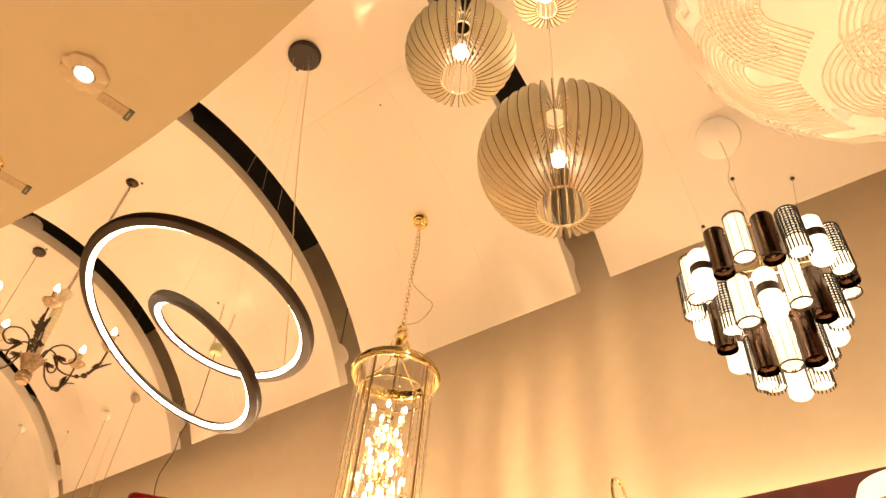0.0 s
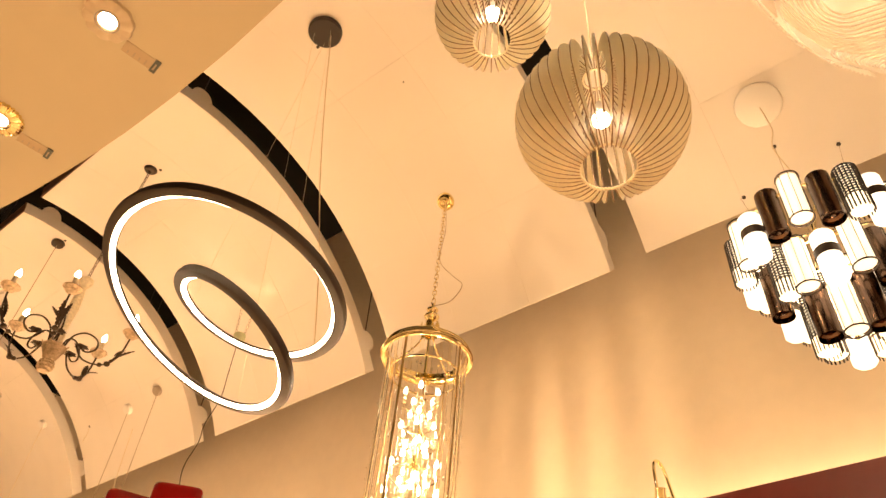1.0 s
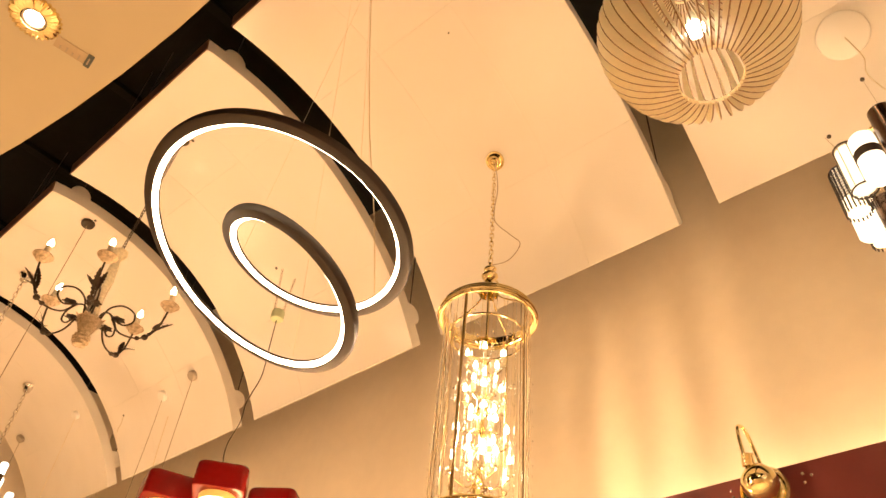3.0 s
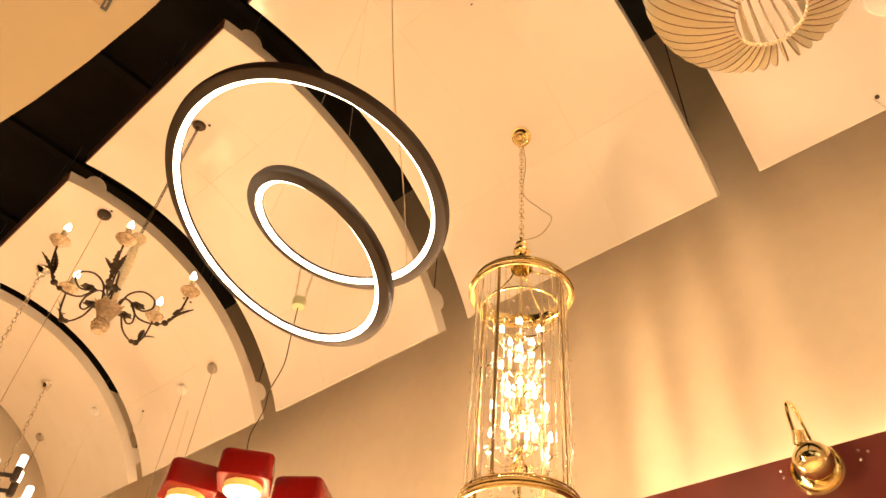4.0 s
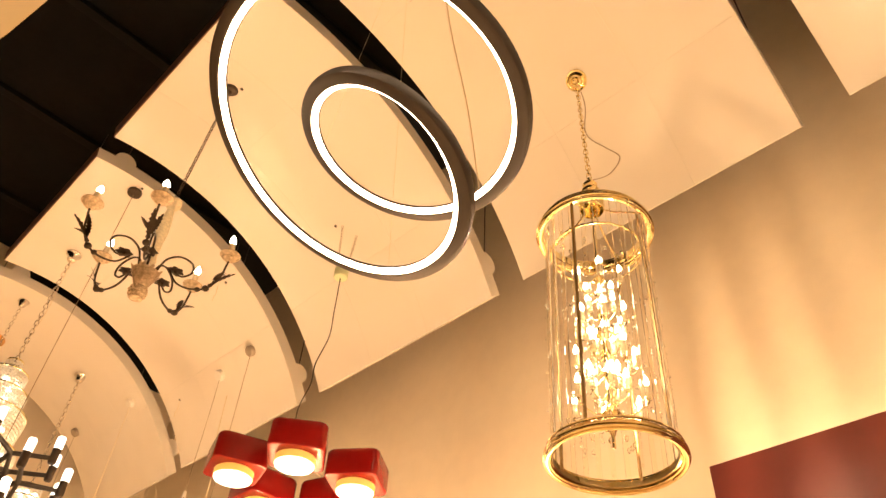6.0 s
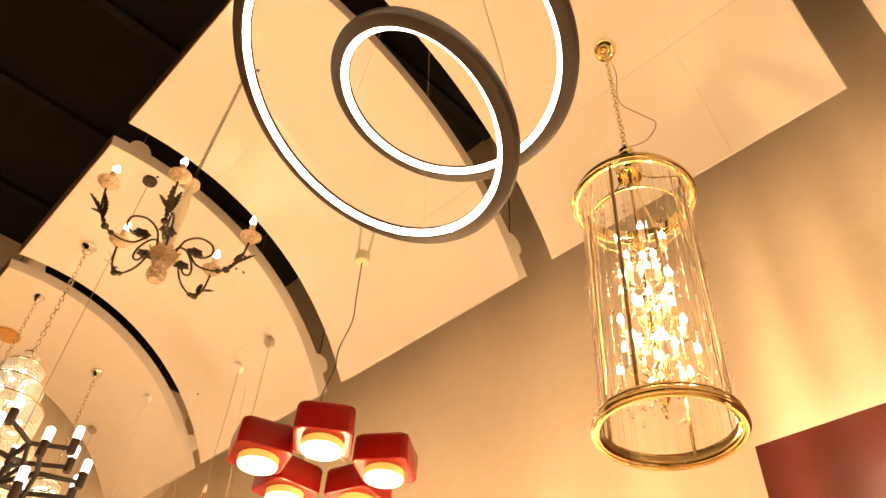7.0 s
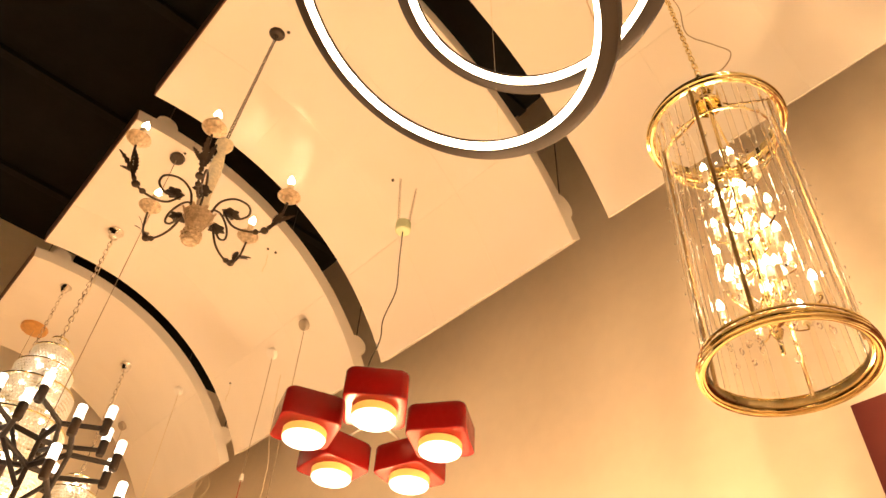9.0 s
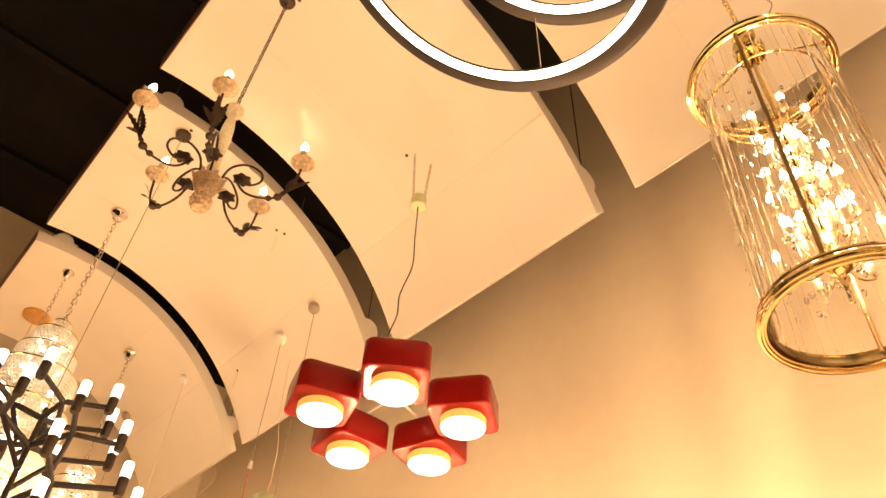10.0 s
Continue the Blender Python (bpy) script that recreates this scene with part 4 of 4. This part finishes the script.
def crystal_tower(x, y, rose_z, tiers, label):
    lamp = thing("crystal_chandelier", (x, y, 0), label, "chandelier", "crystal chandeliers")
    top = tiers[0][1]
    for r, za, zb, rows in tiers:
        part("tier_hoop", lathe([(r + 0.004, za), (r + 0.004, za + 0.007), (r - 0.004, za + 0.007), (r - 0.004, za), (r + 0.004, za)], 36), M_BRASS, lamp)
        verts, faces = [], []
        n = max(12, int(2 * math.pi * r / 0.021))
        rng = random.Random(int(r * 1000))
        for i in range(rows):
            zz = za + (zb - za) * (i + 0.5) / rows
            for k in range(n):
                a = 2 * math.pi * (k + 0.5 * (i % 2)) / n + rng.uniform(-0.01, 0.01)
                rr = r * (1 - 0.12 * (i / rows) ** 2)
                s = 0.0116
                c = Vector((rr * math.cos(a), rr * math.sin(a), zz))
                o = Vector((-math.sin(a), math.cos(a), 0))
                w = Vector((math.cos(a), math.sin(a), 0))
                h = len(verts)
                verts += [c + w * s * 0.7, c - w * s * 0.7, c + o * s, c - o * s, c + Vector((0, 0, s * 1.15)), c - Vector((0, 0, s * 1.15))]
                faces += [(h + p, h + q, h + t) for p, q, t in ((0, 2, 4), (2, 1, 4), (1, 3, 4), (3, 0, 4), (2, 0, 5), (1, 2, 5), (3, 1, 5), (0, 3, 5))]
        me = bpy.data.meshes.new("crystal_beading")
        me.from_pydata(verts, [], faces)
        me.materials.append(M_BEAD)
        o = new("crystal_beading", me)
        o.parent = lamp
        tagged(o, "strings of small cut-crystal beads", kind="stuff")
        if r > 0.08:
            for k in range(5):
                a = 2 * math.pi * k / 5 + r * 9
                b = bmesh.new()
                bmesh.ops.create_uvsphere(b, u_segments=10, v_segments=8, radius=0.02, matrix=Matrix.Translation((r * 0.6 * math.cos(a), r * 0.6 * math.sin(a), (za + zb) / 2)))
                part("bulb", b, M_CORE, lamp, "warm lit bulb behind the crystal")
    part("stem", tube([(0, 0, top + 0.02), (0, 0, tiers[-1][2])], 0.008, 8), M_CHROME, lamp)
    part("ceiling_rose", lathe([(0, 0.01), (0.056, 0.006), (0.058, -0.006), (0.04, -0.022), (0.032, -0.06), (0.014, -0.075), (0, -0.078)], 28, m=pose(0, 0, rose_z)), M_CHROME, lamp)
    part("chain", chain((0, 0, rose_z - 0.07), (0, 0, top + 0.01), 0.05, 0.003, 0.026), M_CHROME, lamp)
    part("flex", tube(smooth_path([(0.01, 0, rose_z - 0.06), (0.03, 0.01, rose_z - 0.3), (0.0, 0.02, rose_z - 0.55), (0.025, 0.0, rose_z - 0.8), (0.0, 0, top)]), 0.002, 5), M_CLEARCABLE, lamp)


crystal_tower(-6.15, 1.11, 5.548, [(0.05, 4.545, 4.44, 5), (0.12, 4.45, 4.30, 7), (0.17, 4.31, 4.15, 8), (0.23, 4.16, 3.93, 10), (0.27, 3.92, 3.68, 10), (0.25, 3.66, 3.48, 8), (0.20, 3.47, 3.30, 7), (0.13, 3.29, 3.10, 7)], "tall tiered crystal chandelier with strings of lit cut beads")
crystal_tower(-7.452, 1.866, 5.367, [(0.10, 4.30, 4.18, 5), (0.17, 4.18, 3.96, 9), (0.21, 3.95, 3.70, 10), (0.17, 3.69, 3.48, 8)], "smaller tiered crystal chandelier near the end wall, lit")


# ---- other ceiling roses with their cords ----
def cord(x, y, kind, mat, drop_to, rose_mat, label, rad=0.042, lower=None):
    z = arch_z(y)
    tilt = math.degrees(math.atan2(y - AY, z - AZ))
    c = thing("ceiling_cord", (x, y, z), label, "ceiling cord", "ceiling cords")
    m = pose(0, 0, 0, -tilt, 0, 0)
    if kind == "cup":
        prof = [(0, 0.01), (rad, 0.008), (rad, -0.004), (rad * 0.75, -0.02), (rad * 0.5, -0.05), (0.01, -0.062), (0, -0.062)]
    else:
        prof = [(0, 0.01), (rad, 0.008), (rad * 1.04, -0.004), (rad, -0.026), (rad * 0.88, -0.032), (0, -0.033)]
    part("ceiling_rose", lathe(prof, 28, m=m), rose_mat, c)
    if kind == "cup":
        part("chain", chain((0, 0, -0.05), (0, 0, drop_to - z), 0.045, 0.0026, 0.022), M_CHROME, c)
    elif drop_to is not None:
        part("cord", tube(smooth_path([(0, 0, -0.02), (0.006, 0, (drop_to - z) * 0.4), (-0.008, 0.004, (drop_to - z) * 0.7), (0, 0, drop_to - z)]), 0.0024, 6), mat, c)
        if lower:
            part("lower_cord", tube([(0, 0, drop_to - z), (0.004, 0, drop_to - z - 0.9)], 0.0026, 6), lower, c, "red lower cord")
        part("cord_grip", lathe([(0, 0), (0.012, -0.004), (0.016, -0.05), (0, -0.055)], 14, m=pose(0, 0, drop_to - z)), rose_mat, c)
    return c


M_GREYROSE = material("grey_metal_rose", (0.42, 0.37, 0.30), 0.4, 0.4)
M_GOLDROSE = material("amber_veneer_rose", (0.62, 0.33, 0.10), 0.45, grain=0.2, scale=25)
cord(-5.357, 2.39, "disc", M_CABLE, 2.9, M_GREYROSE, "grey metal ceiling rose with a thin hanging cord")
cord(-5.797, 2.41, "disc", M_CABLE, 4.0, M_WHITEMETAL, "white ceiling rose with a cord that turns red lower down", 0.045, M_REDCABLE)
cord(-7.077, 1.094, "cup", M_CABLE, 3.6, M_CHROME, "chrome cup ceiling rose with a hanging chain", 0.048)
cord(-7.053, 2.248, "disc", M_CLEARCABLE, 2.8, M_WHITEMETAL, "white ceiling rose with a pale hanging cord", 0.04)
cord(-8.065, 2.194, "disc", M_CABLE, 3.2, M_GREYROSE, "grey metal ceiling rose with a thin hanging cord", 0.042)
cord(-7.83, 1.116, "disc", M_CABLE, 3.4, M_GOLDROSE, "round amber wood ceiling rose with a thin cord", 0.11)

# loose fixing points and screw holes in the panels
for i, (x, y) in enumerate(((-0.403, 2.56), (-0.151, 2.623), (-0.623, 2.651), (-2.019, 1.536), (-5.263, 1.927), (-5.228, 1.974), (-6.406, 2.402), (-2.302, 1.091), (-3.876, 1.122), (-4.069, 2.095), (-5.108, 1.122))):
    z = arch_z(y)
    k = 0.45 if i == 3 else 0.9
    f = thing("fixing_point", pose(x, y, z, -math.degrees(math.atan2(y - AY, z - AZ)), 0, 0), "small dark screw fixing set in the panel", "fixing", "panel fixings")
    part("screw", lathe([(0, 0.004), (0.011 * k, 0.003), (0.011 * k, -0.003), (0.006 * k, -0.006), (0, -0.006)], 14), M_DARKCABLE, f)
for x, y in ((-6.406, 2.402), (-5.31, 1.954)):
    f = thing("wire_tail", (x, y, arch_z(y)), "short curled wire tail hanging from a panel", "wire", "wire tails")
    part("wire", tube(smooth_path([(0, 0, 0.005), (0.012, 0.0, -0.05), (-0.01, 0.01, -0.09), (0.02, -0.01, -0.13), (0.0, 0.0, -0.16)]), 0.0022, 5), M_CLEARCABLE, f)


f = thing("wire_tail", (-7.12, 2.69, 4.545), "loose loop of pale wire hanging below a panel", "wire", "wire tails")
part("wire", tube(smooth_path([(0, 0, 0.01), (-0.08, 0.03, -0.04), (-0.20, 0.03, -0.12), (-0.17, 0.03, -0.19), (0.02, 0.03, -0.18), (0.10, 0.03, -0.12), (0.04, 0.01, 0.0)]), 0.0024, 5), M_CLEARCABLE, f)


# ---- gooseneck brass wall lamp and its neighbour on the maroon board ----
def brass_sconce(x, z):
    y = 3.24
    s = thing("wall_sconce", (x, y, z), "polished brass gooseneck wall lamp with a round shade", "wall lamp")
    part("back_plate", lathe([(0, 0.0), (0.083, 0.0), (0.086, 0.008), (0.08, 0.018), (0.072, 0.014), (0.066, 0.022), (0.05, 0.026), (0, 0.03)], 48, m=pose(0.008, 0, -0.036, 90, 0, 0) @ Matrix.Scale(1.28, 4)), M_BRASS, s)
    part("shade", lathe([(0.0, 0.066), (0.02, 0.064), (0.045, 0.048), (0.061, 0.02), (0.064, 0.0), (0.060, -0.022), (0.046, -0.044), (0.02, -0.058), (0, -0.062)], 48, m=pose(0.03, -0.115, -0.05, 8, 8, 0) @ Matrix.Scale(1.24, 4)), M_BRASS, s)
    part("collar", lathe([(0, 0.0), (0.026, 0.0), (0.028, 0.008), (0.026, 0.045), (0.028, 0.052), (0.018, 0.055), (0, 0.055)], 28, m=pose(0.008, -0.143, 0.022, 10, 10, 0)), M_BRASS, s)
    part("gooseneck", tube(smooth_path([(0, -0.15, 0.075), (0.0, -0.155, 0.17), (0.0, -0.13, 0.225), (0.005, -0.08, 0.235), (0.01, -0.035, 0.18), (0.03, -0.02, 0.02), (0.035, -0.02, -0.05)], 8), 0.0085, 12), M_BRASS, s)


brass_sconce(-1.48, 3.40)
M_SHADE = glowing("lit_fabric_shade", (1.0, 0.84, 0.56), 1.2, (0.8, 0.75, 0.65))
s = thing("wall_lamp", (-0.22, 3.06, 3.22), "cream pleated wall lamp shade, glowing, on the maroon board", "wall lamp")
prof = [(0.20, -0.06), (0.205, -0.05), (0.19, 0.02), (0.17, 0.06), (0.13, 0.075), (0.0, 0.08)]
part("shade", lathe(prof, 48), M_SHADE, s)
part("rim", lathe([(0.204, -0.066), (0.21, -0.06), (0.208, -0.05), (0.2, -0.054)], 48), M_BRASS, s)
part("bracket", tube([(0, 0, 0.0), (0, 0.18, 0.0)], 0.01, 8), M_BRASS, s)

# small screws and raised marks on the maroon board
for x, z in ((-1.30, 3.40), (-1.265, 3.385), (-1.30, 3.36), (-1.62, 3.40), (-1.615, 3.37)):
    f = thing("board_screw", (x, 3.24, z), "small bright screw head on the maroon board", "screw", "board screws")
    part("head", lathe([(0, -0.004), (0.006, -0.002), (0.007, 0.002), (0, 0.002)], 10, m=pose(0, 0, 0, -90, 0, 0)), M_CHROME, f)

# pale dome pendant low beside the wall
d = thing("dome_pendant", (-5.78, 2.55, 3.785), "small pale green-white dome pendant on a curly flex", "pendant lamp")
part("dome", lathe([(0.0, 0.045), (0.03, 0.042), (0.075, 0.015), (0.10, -0.03), (0.105, -0.05), (0.10, -0.05), (0.07, 0.01), (0, 0.036)], 36), M_GREEN, d)
part("flex", tube(smooth_path([(0, 0, 0.04), (0.03, 0, 0.12), (-0.01, 0.02, 0.22), (0.02, 0, 0.35), (-0.02, -0.02, 0.6), (0, -0.05, arch_z(2.5) - 3.83)]), 0.003, 6), M_CLEARCABLE, d)


# ---- light of the shown lamps, plus unseen wall fill ----
def lamp_or_fill(x, y, z, watts, size, colour=WARM):
    l = bpy.data.lights.new("lamp_or_fill_glow", "POINT")
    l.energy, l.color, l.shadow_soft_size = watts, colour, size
    new("lamp_or_fill_glow", l).location = (x, y, z)


lamp_or_fill(-2.15, 2.105, 3.30, 58, 0.017)
lamp_or_fill(0.31, 0.977, 3.58, 6.0, 0.05)
lamp_or_fill(-3.95, 2.108, 3.05, 4, 0.12)
lamp_or_fill(-0.35, 2.20, 3.55, 14, 0.05)
lamp_or_fill(-6.12, 1.12, 3.55, 40, 0.1)
# two unseen fill lights without fixtures, added to brighten the long wall
lamp_or_fill(-3.3, 2.95, 2.2, 118, 0.15)
lamp_or_fill(-5.3, 2.95, 2.2, 162, 0.15)
